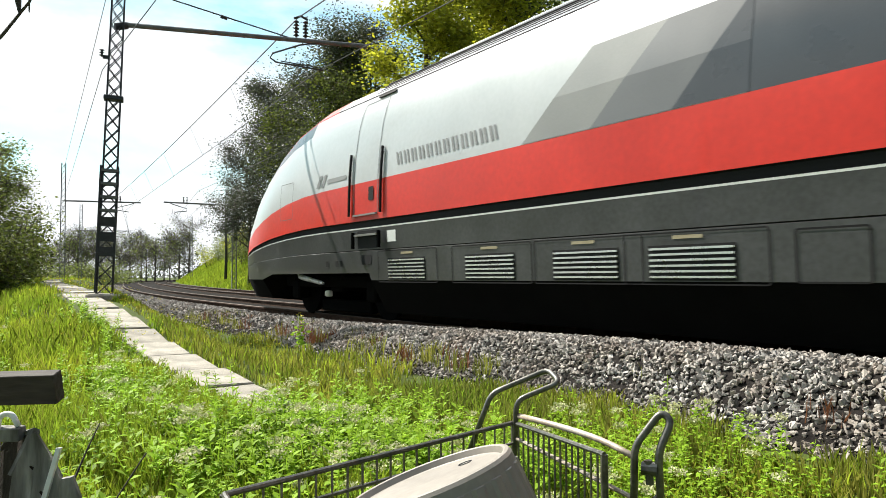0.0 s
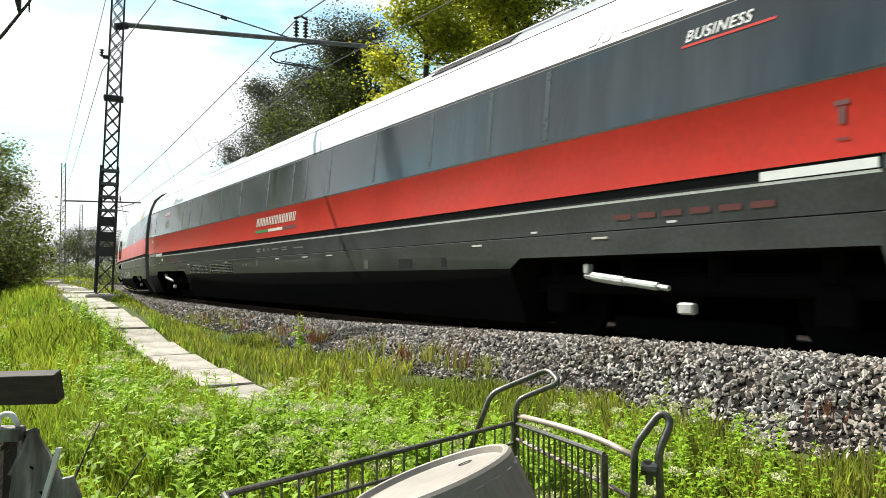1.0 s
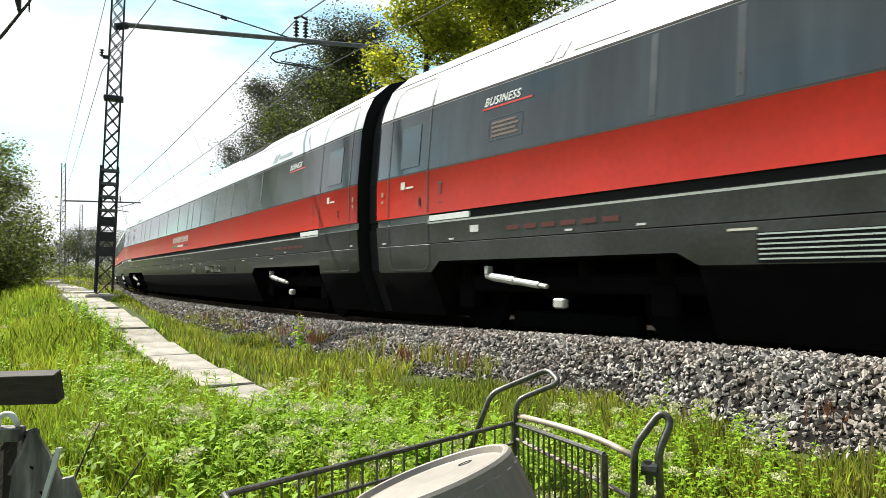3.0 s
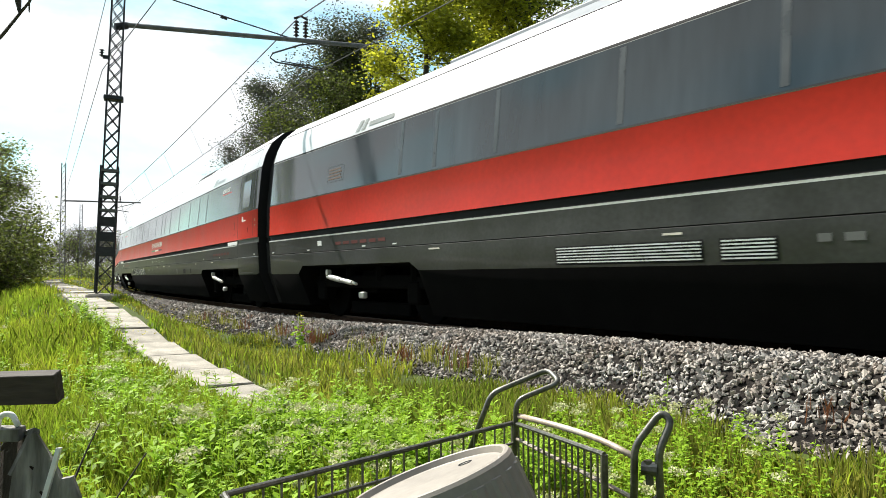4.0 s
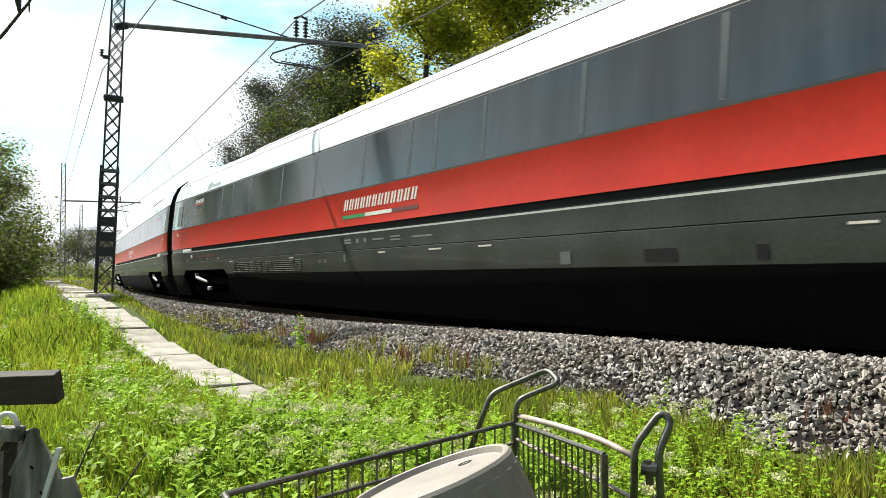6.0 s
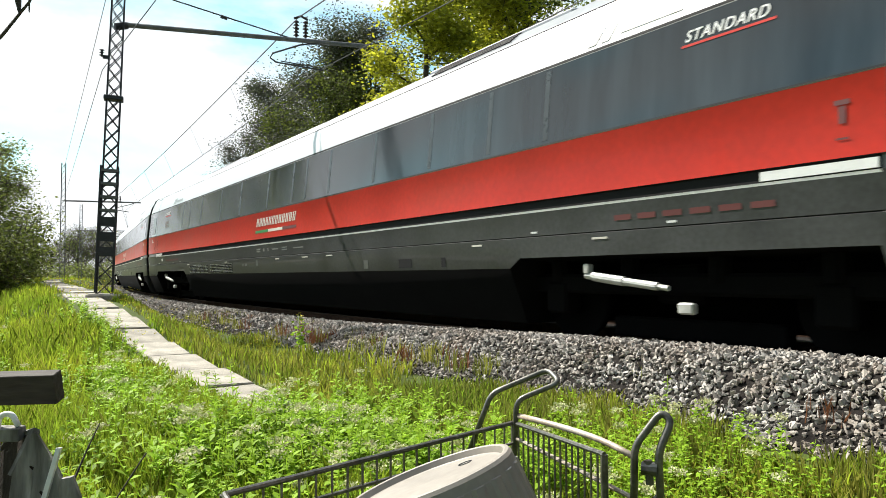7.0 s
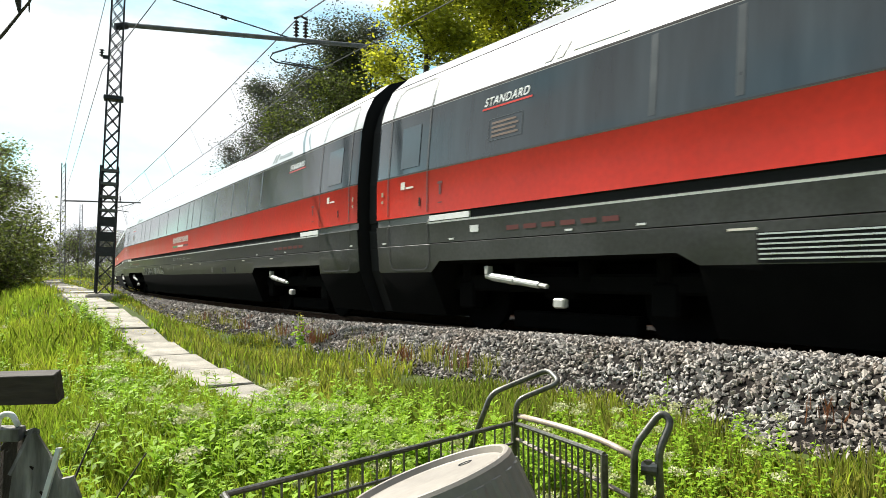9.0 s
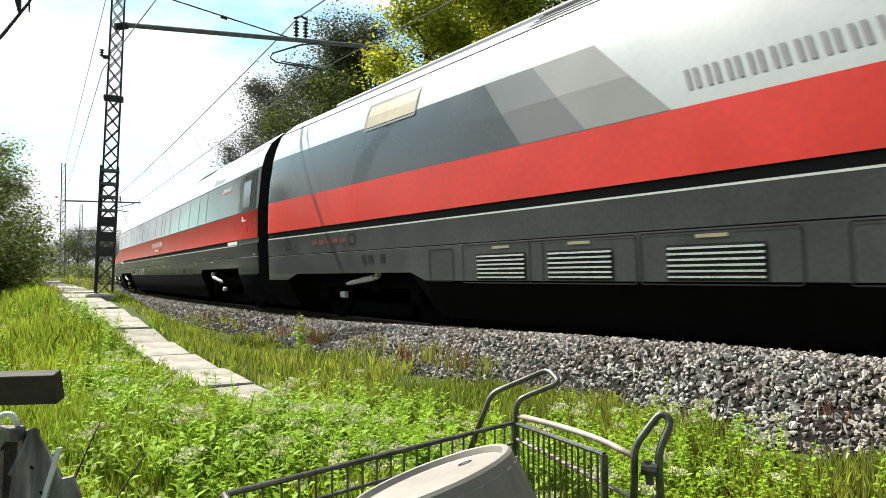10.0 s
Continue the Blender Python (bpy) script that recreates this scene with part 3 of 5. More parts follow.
def loco_sections(end):
    L2 = LOCO_LENGTH / 2
    white, slate = 8, 9
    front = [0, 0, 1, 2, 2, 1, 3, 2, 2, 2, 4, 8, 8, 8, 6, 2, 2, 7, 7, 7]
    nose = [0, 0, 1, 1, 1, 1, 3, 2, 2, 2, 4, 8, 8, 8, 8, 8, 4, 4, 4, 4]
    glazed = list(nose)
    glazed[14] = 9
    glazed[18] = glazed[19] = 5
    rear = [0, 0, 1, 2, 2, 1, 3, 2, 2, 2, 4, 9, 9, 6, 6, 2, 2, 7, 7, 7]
    cut = list(LOCO)
    cut[1], cut[2] = (0.55, 0.72), (1.46, 0.735)
    stops = [(end, [(x * .985, z) for x, z in LOCO]), (end + 0.14, LOCO), (1.35, LOCO), (1.75, cut), (5.55, cut), (5.9, LOCO), (6.9, LOCO), (12.98, LOCO), (13.05, cut), (14.6, cut)]
    bands = [rear, rear, rear, rear, rear, rear, front, front, front]
    # the nose: width, roof height and the drop of the bands, station by station
    for d, w, top, drop in ((15.4, 0.995, 3.84, 0.01), (16.2, 0.98, 3.70, 0.04), (17.0, 0.955, 3.42, 0.09), (17.6, 0.925, 3.12, 0.15), (18.2, 0.88, 2.75, 0.22), (18.8, 0.80, 2.30, 0.31), (19.25, 0.70, 1.92, 0.38), (19.6, 0.56, 1.60, 0.44), (19.9, 0.36, 1.30, 0.48), (20.08, 0.16, 1.10, 0.50)):
        d = 15.4 + (d - 15.4) * 1.085
        base = cut if d < 17.3 else LOCO
        sec = []
        for i, (x, z) in enumerate(base):
            if z <= 1.51:
                zz = z - drop * max(0.0, (z - 0.70) / 0.81) if z > .7 else z
                if z < 0.5 and d > 17.2:
                    zz = z + 0.10
            else:
                lo = 1.51 - drop
                zz = lo + (z - 1.51) * (top - lo) / (3.87 - 1.51)
            bulge = 1.0 if z < 1.6 else 1 - (1 - w) * 0.25 * (z - 1.6) / 2.3
            sec.append((x * w * bulge, zz))
        stops.append((d, sec))
        bands.append(glazed if 16 < d < 17.9 else nose if d > 15.0 else front)
    return [(d - L2, s) for d, s in stops], bands


def build_loco(end):
    car = empty("train_engine", "red and silver high-speed engine with a sloping nose", "locomotive", "cars of the train")
    sec, bands = loco_sections(end)
    v, f, ids = loft(sec, bands)
    part("body", v, f, TRAIN_MATS, car, idx=ids, smooth=24)
    Y = lambda d: d - LOCO_LENGTH / 2
    kw = dict(section=LOCO)
    for side in (-1, 1):
        # slanted grey bands on the flank
        for b0, b1, t0, t1, m in ((9.55, 8.55, 8.62, 7.72, M_CHEV_LIGHT), (8.55, 7.6, 7.72, 6.88, M_CHEV_MID), (7.6, 6.88, 6.88, 6.86, M_SLATE)):
            v, f = [], []
            zs = [2.09, 2.30, 2.50, 2.71, 2.92]
            ahead = 0.24 if side > 0 else 0.0
            for z in zs:
                t = (z - 2.09) / 0.80
                x = side * (side_x(z, LOCO) + 0.003)
                v += [(x, Y(b1 + (t1 - b1) * t + (ahead if m is not M_SLATE else 0)), z), (x, Y(b0 + (t0 - b0) * t + ahead), z)]
            for i in range(4):
                q = (2 * i, 2 * i + 1, 2 * i + 3, 2 * i + 2)
                f.append(q if side < 0 else q[::-1])
            part("flank_band", v, f, m, car, "slanted grey flank band")
        for d0, d1 in ((12.47, 11.50), (10.62, 9.70), (9.10, 8.22), (7.88, 7.02)):
            part("louvre_panel", *ring_on_side(Y(d1) - 0.28, Y(d0) + 0.28, 0.60, 1.05, 0.012, 0.006, side=side, r=0.03, **kw), M_BLACK, car)
            g = part("grille", *on_side(Y(d1), Y(d0), 0.64, 0.94, 0.004, side=side, **kw), M_BLACK, car, "louvred air intake in the skirt")
            for k in range(6):
                z = 0.66 + k * 0.048
                x = side * (side_x(z, LOCO) + 0.006)
                part("slat", *box(x - 0.008, Y(d1) + 0.015, z, x + 0.008, Y(d0) - 0.015, z + 0.018), M_SLAT, g)
            part("stencil_mark", *on_side(Y(d1) + .3, Y(d1) + .6, 0.99, 1.02, 0.005, side=side, **kw), M_TAN, car)
        # cab door with its two black grab rails
        dd = part("door", *ring_on_side(Y(12.72), Y(13.48), 1.60, 3.34, 0.014, 0.005, side=side, r=0.06, **kw), M_CHEV_MID, car, "closed cab door")
        for d in (12.60, 13.58):
            pts = [(side * (side_x(z, LOCO) + 0.03), Y(d), z) for z in (1.60, 1.9, 2.2, 2.55)]
            part("grab_rail", *tube(pts, 0.022, 6), M_BLACK, dd, "black grab rail")
        part("door_handle", *soup(on_side(Y(12.85), Y(13.0), 1.80, 2.0, 0.008, side=side, **kw)), M_BLACK, dd)
        part("door_step", *on_side(Y(12.74), Y(13.46), 1.585, 1.61, 0.03, side=side, thick=0.04, **kw), M_CHEV_LIGHT, dd)
        part("door_lintel", *on_side(Y(12.60), Y(13.1), 3.37, 3.40, 0.03, side=side, thick=0.04, **kw), M_BLACK, dd)
        # flat black panels paint the shade of the step recess; none is cut
        part("step_recess", *soup(on_side(Y(12.75), Y(13.35), 1.10, 1.36, 0.005, side=side, **kw), on_side(Y(12.95), Y(13.25), 0.86, 1.0, 0.006, side=side, **kw)), M_BLACK, car)
        for d in (12.62, 13.42):
            part("foot_rail", *tube([(side * 1.54, Y(d), 1.10), (side * 1.54, Y(d), 1.34)], 0.03, 6), M_UNDER, car)
        part("step_bar", *on_side(Y(12.7), Y(13.4), 1.28, 1.31, 0.05, side=side, thick=.05, **kw), M_CHEV_LIGHT, car)
        part("notice_plate", *on_side(Y(12.22), Y(12.45), 1.17, 1.33, 0.006, side=side, **kw), M_LINE, car)
        # black panels paint the dark of holes in the skirt
        for d in (13.9, 14.05, 14.4):
            part("skirt_hole", *on_side(Y(d), Y(d) + 0.1, 0.84, 0.93, 0.005, side=side, **kw), M_BLACK, car)
        for d in (3.9, 1.4):
            part("access_flap", *ring_on_side(Y(d) - .12, Y(d) + .12, 1.16, 1.34, 0.03, 0.006, side=side, r=0.04, **kw), M_BLACK, car)
        for d in (4.2, 4.4, 4.75):
            part("skirt_hole", *on_side(Y(d), Y(d) + 0.13, 0.88, 1.0, 0.005, side=side, **kw), M_BLACK, car)
        part("access_hatch", *ring_on_side(Y(6.02), Y(6.55), 0.62, 1.02, 0.015, 0.006, side=side, r=0.03, **kw), M_BLACK, car)
        d0 = 1.92 if side < 0 else 4.17
        w = part("side_window", *on_side(Y(d0), Y(d0 + 1.38), 2.90, 3.24, 0.006, side=side, **kw), M_TAN, car, "tan-blinded upper side window")
        part("window_frame", *ring_on_side(Y(d0) - .04, Y(d0 + 1.38) + .04, 2.85, 3.28, 0.035, 0.010, side=side, r=0.04, **kw), M_CHEV_LIGHT, w)
        for j in range(12):
            y = Y(12.18 - j * 0.19)
            part("name_shape", *soup(on_side(y - 0.05, y, 2.22, 2.40, 0.005, side=side, shear=-0.32 * side, **kw), on_side(y - 0.13, y - 0.085, 2.22, 2.40, 0.005, side=side, shear=-0.32 * side, **kw)), M_GREYLET, car, "grey slanted name shape")
        part("emblem", *soup(on_side(Y(14.75), Y(14.87), 2.16, 2.36, 0.006, side=side, shear=-0.6, **kw), on_side(Y(14.58), Y(14.68), 2.16, 2.36, 0.006, side=side, shear=-0.6, **kw)), M_GREYLET, car)
        part("emblem_bar", *on_side(Y(13.75), Y(14.45), 2.2, 2.27, 0.006, side=side, **kw), M_CHEV_LIGHT, car)
        for j in range(5):
            part("running_mark", *on_side(Y(3.5 - j * 0.26), Y(3.7 - j * 0.26), 1.21, 1.29, 0.004, side=side, **kw), M_DARKRED, car)
        # roof louvres over the machine room
        for k in range(4):
            part("roof_louvre", *tube([(side * (1.12 - 0.07 * k), Y(7.6), 3.50 + 0.062 * k), (side * (1.12 - 0.07 * k), Y(13.4), 3.50 + 0.062 * k)], 0.022, 6), M_BLACK, car)
        part("nose_hatch", *ring_on_side(Y(15.95), Y(16.55), 1.72, 2.40, 0.012, -0.022, side=side, r=0.05, **kw), M_CHEV_MID, car)
    part("roof_rib", *soup(*[box(-1.10, Y(0.8 + k * .75), 3.52, -1.02, Y(1.1 + k * .75), 3.56) for k in range(9)], box(-0.6, Y(1.5), 3.8, 0.6, Y(12.5), 3.93, 0.04)), M_ROOF, car)
    b = add_bogie(car, Y(3.65), 3.0)
    add_bogie(car, Y(15.1), first_bogie=b)
    return car


engine_front, engine_rear = build_loco(0.04), build_loco(0.36)
coach_first = build_coach()
coaches = [coach_first] + [copy_thing(coach_first, Matrix()) for _ in range(10)]
def skirt_grille(car, d0, d1, z0, z1):
    """A louvred grille in the skirt on the side of the path."""
    g = part("grille", *on_side(COACH_PITCH / 2 - d1, COACH_PITCH / 2 - d0, z0, z1, 0.003), M_BLACK, car, "louvred grille in the skirt")
    for k in range(6):
        z = z0 + 0.02 + k * (z1 - z0 - 0.02) / 6
        x = -(side_x(z) + 0.004)
        part("slat", *box(x - 0.006, COACH_PITCH / 2 - d1 + 0.02, z, x + 0.006, COACH_PITCH / 2 - d0 - 0.02, z + 0.013), M_SLAT, g)


# the third coach and the bistro have their louvres elsewhere
for car in (coaches[2], coaches[4]):
    for name in ("slat", "grille"):
        for child in [c for c in car.children_recursive if c.name.split(".")[0] == name]:
            bpy.data.objects.remove(child)
skirt_grille(coaches[2], 14.6, 15.2, 0.79, 0.97)
skirt_grille(coaches[2], 16.3, 17.95, 0.79, 0.99)
WORDS = ["BUSINESS"] * 4 + ["BISTRO", "PREMIUM"] + ["STANDARD"] * 5
word_mesh = {w: lettering(w, 0.135, 0.3, 1.12) for w in sorted(set(WORDS))}
word_mesh["BISTRO"] = lettering("BISTRO", 0.20, 0.3)
bistro = coaches[4]
for child in list(bistro.children_recursive):
    if child.type == "MESH" and child.name.split(".")[0] in ("door", "door_window", "door_number", "door_button", "door_lamp", "class_stripe", "release_handle", "step_plate"):
        bpy.data.objects.remove(child)
for child in bistro.children:
    if child.name.split(".")[0] == "body":
        bpy.data.objects.remove(child)
        break
sec, bands = coach_sections(25.98)
bands = [list(COACH_BANDS) for _ in bands]
v, f, ids = loft(sec, bands)
part("body", v, f, TRAIN_MATS, bistro, idx=ids, smooth=24)
for d0, d1 in ((8.25, 10.0), (10.15, 10.65), (18.5, 20.05)):
    skirt_grille(bistro, d0, d1, 0.79, 0.98)
part("service_flap", *ring_on_side(COACH_PITCH / 2 - 17.55, COACH_PITCH / 2 - 16.9, 1.55, 1.86, 0.01, 0.006, r=0.03), M_DARKRED, bistro)
part("class_stripe", *on_side(COACH_PITCH / 2 - 25.56, COACH_PITCH / 2 - 24.62, 2.60, 2.625, 0.005), M_RED, bistro)
for car, word in zip(coaches, WORDS):
    for d in ((24.62,) if word == "BISTRO" else (2.76, 22.98)):
        put_word(word_mesh[word], M_LINE, COACH_PITCH / 2 - d, 2.645, car)
        put_word(word_mesh[word], M_LINE, COACH_PITCH / 2 - d - 0.86, 2.645, car, side=1)


def car_pose(s_mid, pivot, backwards=False):
    a, b = on_line(s_mid - pivot), on_line(s_mid + pivot)
    turn = math.degrees(math.atan2(b.x - a.x, b.y - a.y))
    return Matrix.Translation((a + b) / 2) @ pose(0, 0, 0, 0, 0, -turn + (180 if backwards else 0))


TIMES = [0, 1 / 30, 0.1] + [round(0.1 * k, 3) for k in range(2, 100)] + [10 - 1 / 30, 10]


def motions():
    for k, car in enumerate([engine_front] + coaches + [engine_rear]):
        rows = []
        for t in TIMES:
            s0 = SPEED * (t - T_FIRST)
            if k == 0:
                m = car_pose(s0 + LOCO_LENGTH / 2, 5.7)
            elif k == 12:
                m = car_pose(s0 - 11 * COACH_PITCH - LOCO_LENGTH / 2, 5.7, True)
            else:
                m = car_pose(s0 - (k - 0.5) * COACH_PITCH + (0.12 if k == 6 else 0.0), 9.5)   # the coach behind the bistro is moved forward to fit the camera's view
            rows.append((t, m))
        walk(car, rows)


# ---- cable-duct path of concrete covers ----
PATH_Y = [0, 6, 7.5, 9.4, 11.15, 12.9, 15.5, 22, 38, 60]
PATH_Z = [-0.45, -0.36, -0.30, -0.16, 0.06, 0.23, 0.40, 0.47, 0.58, 0.60]
path = empty("cable_duct_path", "narrow path of pale weathered concrete covers in the grass", "path", kind="structure")
rnd = random.Random(4)
slabs = [part("concrete_cover", *box(-0.265, -0.455, -0.09, 0.265, 0.455, 0, 0.008), M_CONC, path)]
slabs.append(part("concrete_cover", *box(-0.26, -0.455, -0.09, 0.27, 0.45, 0, 0.012), M_CONC, path))
placed = 0
for k in range(44):
    s = 4.3 + k * 0.955
    far_shift = 0.0 if s < 15.6 else 0.18
    u = -4.34 - 0.27 * float(smooth(7, 15, s)) + far_shift + rnd.uniform(-0.025, 0.025)
    za, zb = np.interp(s - 0.4, PATH_Y, PATH_Z), np.interp(s + 0.4, PATH_Y, PATH_Z)
    m = Matrix.Translation(on_line(s, u, (za + zb) / 2 + rnd.uniform(-0.012, 0.012))) @ pose(0, 0, 0, math.degrees(math.atan2(zb - za, 0.8)) + rnd.uniform(-1, 1), rnd.uniform(-1.5, 1.5), -heading(s) + rnd.uniform(-1, 1))
    if k < 2:
        slabs[k].matrix_basis = m
    else:
        share(slabs[k % 2], "concrete_cover", m, path)


# ---- overhead line ----
def lattice(parent, h, w0, w1, depth, rungs, material, leg=0.035, name="leg"):
    """A mast of two channel legs with crossed flats between them, x wide; returns nothing."""
    for sx in (-1, 1):
        part(name, *turned(box(-leg / 2, -depth / 2, 0, leg / 2, depth / 2, 1.0), Matrix(((1, 0, sx * (w1 - w0) / 2, sx * w0 / 2), (0, 1, 0, 0), (0, 0, h, 0), (0, 0, 0, 1)))), material, parent)
    step = h / rungs
    for k in range(rungs):
        z0, z1 = k * step, (k + 1) * step
        a, b = (w0 + (w1 - w0) * z0 / h) / 2, (w0 + (w1 - w0) * z1 / h) / 2
        for sy in (-1, 1):
            y = sy * depth * 0.45
            part("lacing", *soup(tube([(-a, y, z0), (b, y, z1)], 0.011, 4), tube([(a, y, z0), (-b, y, z1)], 0.011, 4)), material, parent)


def insulator(x, y, z0, z1, r=0.06, sheds=5):
    pts, rs = [], []
    for k in range(sheds):
        z = z0 + (z1 - z0) * k / sheds
        d = (z1 - z0) / sheds
        pts += [(x, y, z), (x, y, z + d * 0.35), (x, y, z + d * 0.5), (x, y, z + d * 0.95)]
        rs += [r * 0.35, r * 0.4, r, r * 0.35]
    return tube(pts, rs, 10)


MAST = Vector((2.46, 14.6, 0.36))
mast = empty("catenary_mast", "dark lattice steel mast with an arm over the track", "catenary mast", "masts of the overhead line", m=pose(*MAST, 0, 1.75, -12))
lattice(mast, 7.4, 0.265, 0.20, 0.15, 26, M_MAST, 0.03)
part("foundation", *box(-0.3, -0.28, -0.4, 0.3, 0.28, 0.02, 0.03), M_CONC, mast, "concrete mast foundation")
part("stiffening_plate", *soup(box(-0.175, -0.11, 0.05, -0.14, 0.11, 2.42, 0.008), box(0.13, -0.11, 0.05, 0.155, 0.11, 2.40, 0.008)), M_MAST, mast, "thick lower legs")
for z0 in (0.72, 1.0, 1.28):
    part("face_plate", *soup(box(-0.15, -0.105, z0, 0.15, -0.095, z0 + 0.17), box(-0.15, 0.095, z0, 0.15, 0.105, z0 + 0.17)), M_MAST, mast)
for z0 in (1.55, 1.8, 2.05, 2.3):
    part("cross_strap", *soup(box(-0.16, -0.11, z0, 0.16, -0.10, z0 + 0.05), box(-0.16, 0.10, z0, 0.16, 0.11, z0 + 0.05)), M_FARMAST, mast)
part("collar", *box(-0.17, -0.12, 3.66, 0.17, 0.12, 3.74, 0.01), M_MAST, mast)
part("feeder_bracket", *soup(box(-0.22, -0.03, 4.44, -0.1, 0.03, 4.50), insulator(-0.24, 0, 4.47, 4.62, 0.05, 3)), M_MAST, mast)


def world_part(name, shape, material, parent, label=""):
    inv = parent.matrix_basis.inverted()
    return part(name, *turned(shape, inv), material, parent, label)


ARM_A, ARM_B = Vector((2.68, 14.58, 5.50)), Vector((7.49, 13.67, 5.71))
def on_arm(t, dz=0.0):
    return ARM_A.lerp(ARM_B, t) + Vector((0, 0, dz))
arm = world_part("arm", tube([ARM_A, on_arm(0.5), ARM_B], 0.048, 10), M_FARMAST, mast, "grey tubular arm")
world_part("arm_joint", soup(tube([ARM_A - Vector((0.1, 0, 0.06)), ARM_A + Vector((0.12, 0, 0))], 0.07, 8)), M_MAST, mast)
world_part("stay_rod", tube([MAST + Vector((0.1, 0, 5.96)), on_arm(0.66, 0.03)], 0.014, 5), M_MAST, mast)
world_part("stay_turnbuckle", tube([(MAST + Vector((0.1, 0, 5.96))).lerp(on_arm(0.66), 0.58), (MAST + Vector((0.1, 0, 5.96))).lerp(on_arm(0.66), 0.62)], 0.035, 6), M_MAST, mast)
for t in (0.685, 0.725):
    p = on_arm(t)
    world_part("insulator", insulator(p.x, p.y, p.z + 0.06, p.z + 0.42, 0.065, 5), M_PORC, mast, "dark ribbed insulator")
pa, pb = on_arm(0.685), on_arm(0.725)
world_part("insulator_cap", tube([pa + Vector((-0.05, 0, 0.45)), (pa + pb) / 2 + Vector((0, 0, 0.52)), pb + Vector((0.05, 0, 0.45))], 0.025, 6), M_MAST, mast)
world_part("pull_off", tube([on_arm(0.80, -0.03), on_arm(0.74, -0.06), on_arm(0.70, -0.10), on_arm(0.585, -0.32), on_arm(0.575, -0.42), on_arm(0.60, -0.50), on_arm(0.80, -0.60)], 0.018, 6), M_MAST, mast, "bent registration arm")
world_part("pull_off_clamp", tube([on_arm(0.62, -0.47), on_arm(0.80, -0.56)], 0.012, 5), M_MAST, mast)


def wire(name, s0, s1, u0, u1, z0, z1, sag, r, label, n=26):
    pts = []
    for k in range(n + 1):
        t = k / n
        pts.append(on_line(s0, u0).lerp(on_line(s1, u1), t) + Vector((0, 0, z0 + (z1 - z0) * t - 4 * sag * t * (1 - t))))
    return tagged(part(name, *tube(pts, r, 4), M_WIRE), label, "overhead wire")


SPANS = (((-22, -0.2, 6.12), (13.95, -0.68, 6.12), (-22, 0.3, 5.1), (14.1, -0.18, 5.1)),
         ((13.95, -0.68, 6.12), (49, -1.3, 5.95), (14.1, -0.18, 5.1), (49, -0.9, 4.95)),
         ((49, -1.3, 5.95), (80, -0.4, 5.9), (49, -0.9, 4.95), (80, -0.2, 4.9)), ((80, -0.4, 5.9), (115, -0.6, 5.9), (80, -0.2, 4.9), (115, -0.3, 4.9)))
for (sa, ua, za), (sb, ub, zb), (sc, uc, zc), (sd, ud, zd) in SPANS:
    wire("messenger_wire", sa, sb, ua, ub, za, zb, 0.12, 0.013, "dark stranded carrier wire over the track")
    wire("contact_wire", sc, sd, uc, ud, zc, zd, 0.04, 0.010, "dark contact wire over the track")
    for k in range(1, 6):
        t = k / 6
        p = on_line(sc, uc).lerp(on_line(sd, ud), t) + Vector((0, 0, zc + (zd - zc) * t - 0.16 * t * (1 - t)))
        q = on_line(sa, ua).lerp(on_line(sb, ub), t) + Vector((0, 0, za + (zb - za) * t - 0.48 * t * (1 - t)))
        tagged(part("dropper", *tube([p, q], 0.005, 4), M_WIRE), "thin dropper between the overhead wires", "dropper", "droppers")
for a, b in ((2, 50), (50, 96)):
    wire("messenger_wire", a, b, 3.6, 3.6, 6.5, 6.5, 0.15, 0.013, "dark stranded carrier wire over the far track")
    wire("contact_wire", a, b, 3.6, 3.6, 5.36, 5.36, 0.05, 0.010, "dark contact wire over the far track")
    wire("feeder_wire", a, b, 5.2, 5.2, 7.4, 7.2, 0.5, 0.010, "thin feeder wire beside the masts")
for (sa, ua, za), (sb, ub, zb) in (((14.6, -4.28, 5.98), (49, -4.41, 7.36)), ((-20, -4.1, 4.9), (14.6, -4.28, 5.98)), ((14.6, -4.32, 4.62), (49, -4.38, 5.54)), ((-20, -4.3, 4.6), (14.6, -4.32, 4.62))):
    wire("feeder_wire", sa, sb, ua, ub, za, zb, 0.02, 0.008, "thin feeder wire beside the masts")


def far_mast(s, u, side, h, name_arm=True):
    b = on_line(s, u)
    z = ground_at(b.x, b.y)
    m = empty("catenary_mast", "slender grey lattice mast far along the line", "catenary mast", "masts of the overhead line", m=Matrix.Translation((b.x, b.y, z - 0.1)) @ pose(0, 0, 0, 0, 0, -heading(s)))
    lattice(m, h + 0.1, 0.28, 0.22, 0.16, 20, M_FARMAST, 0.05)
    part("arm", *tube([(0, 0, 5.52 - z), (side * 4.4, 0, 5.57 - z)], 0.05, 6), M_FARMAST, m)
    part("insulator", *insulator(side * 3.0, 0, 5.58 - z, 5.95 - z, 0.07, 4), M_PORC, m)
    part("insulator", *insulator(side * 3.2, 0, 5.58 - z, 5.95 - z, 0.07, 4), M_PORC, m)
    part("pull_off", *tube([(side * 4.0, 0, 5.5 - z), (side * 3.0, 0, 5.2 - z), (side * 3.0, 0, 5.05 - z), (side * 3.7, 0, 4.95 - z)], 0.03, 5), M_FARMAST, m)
    return m


for s, u, side, h in ((49, -4.41, 1, 7.2), (80, -4.72, 1, 7.6), (115, -4.6, 1, 7.6), (48, 5.7, -1, 6.9), (96, 7.0, -1, 8.0), (140, 7.0, -1, 8.0), (148, -3.7, 1, 8.0)):
    far_mast(s, u, side, h)


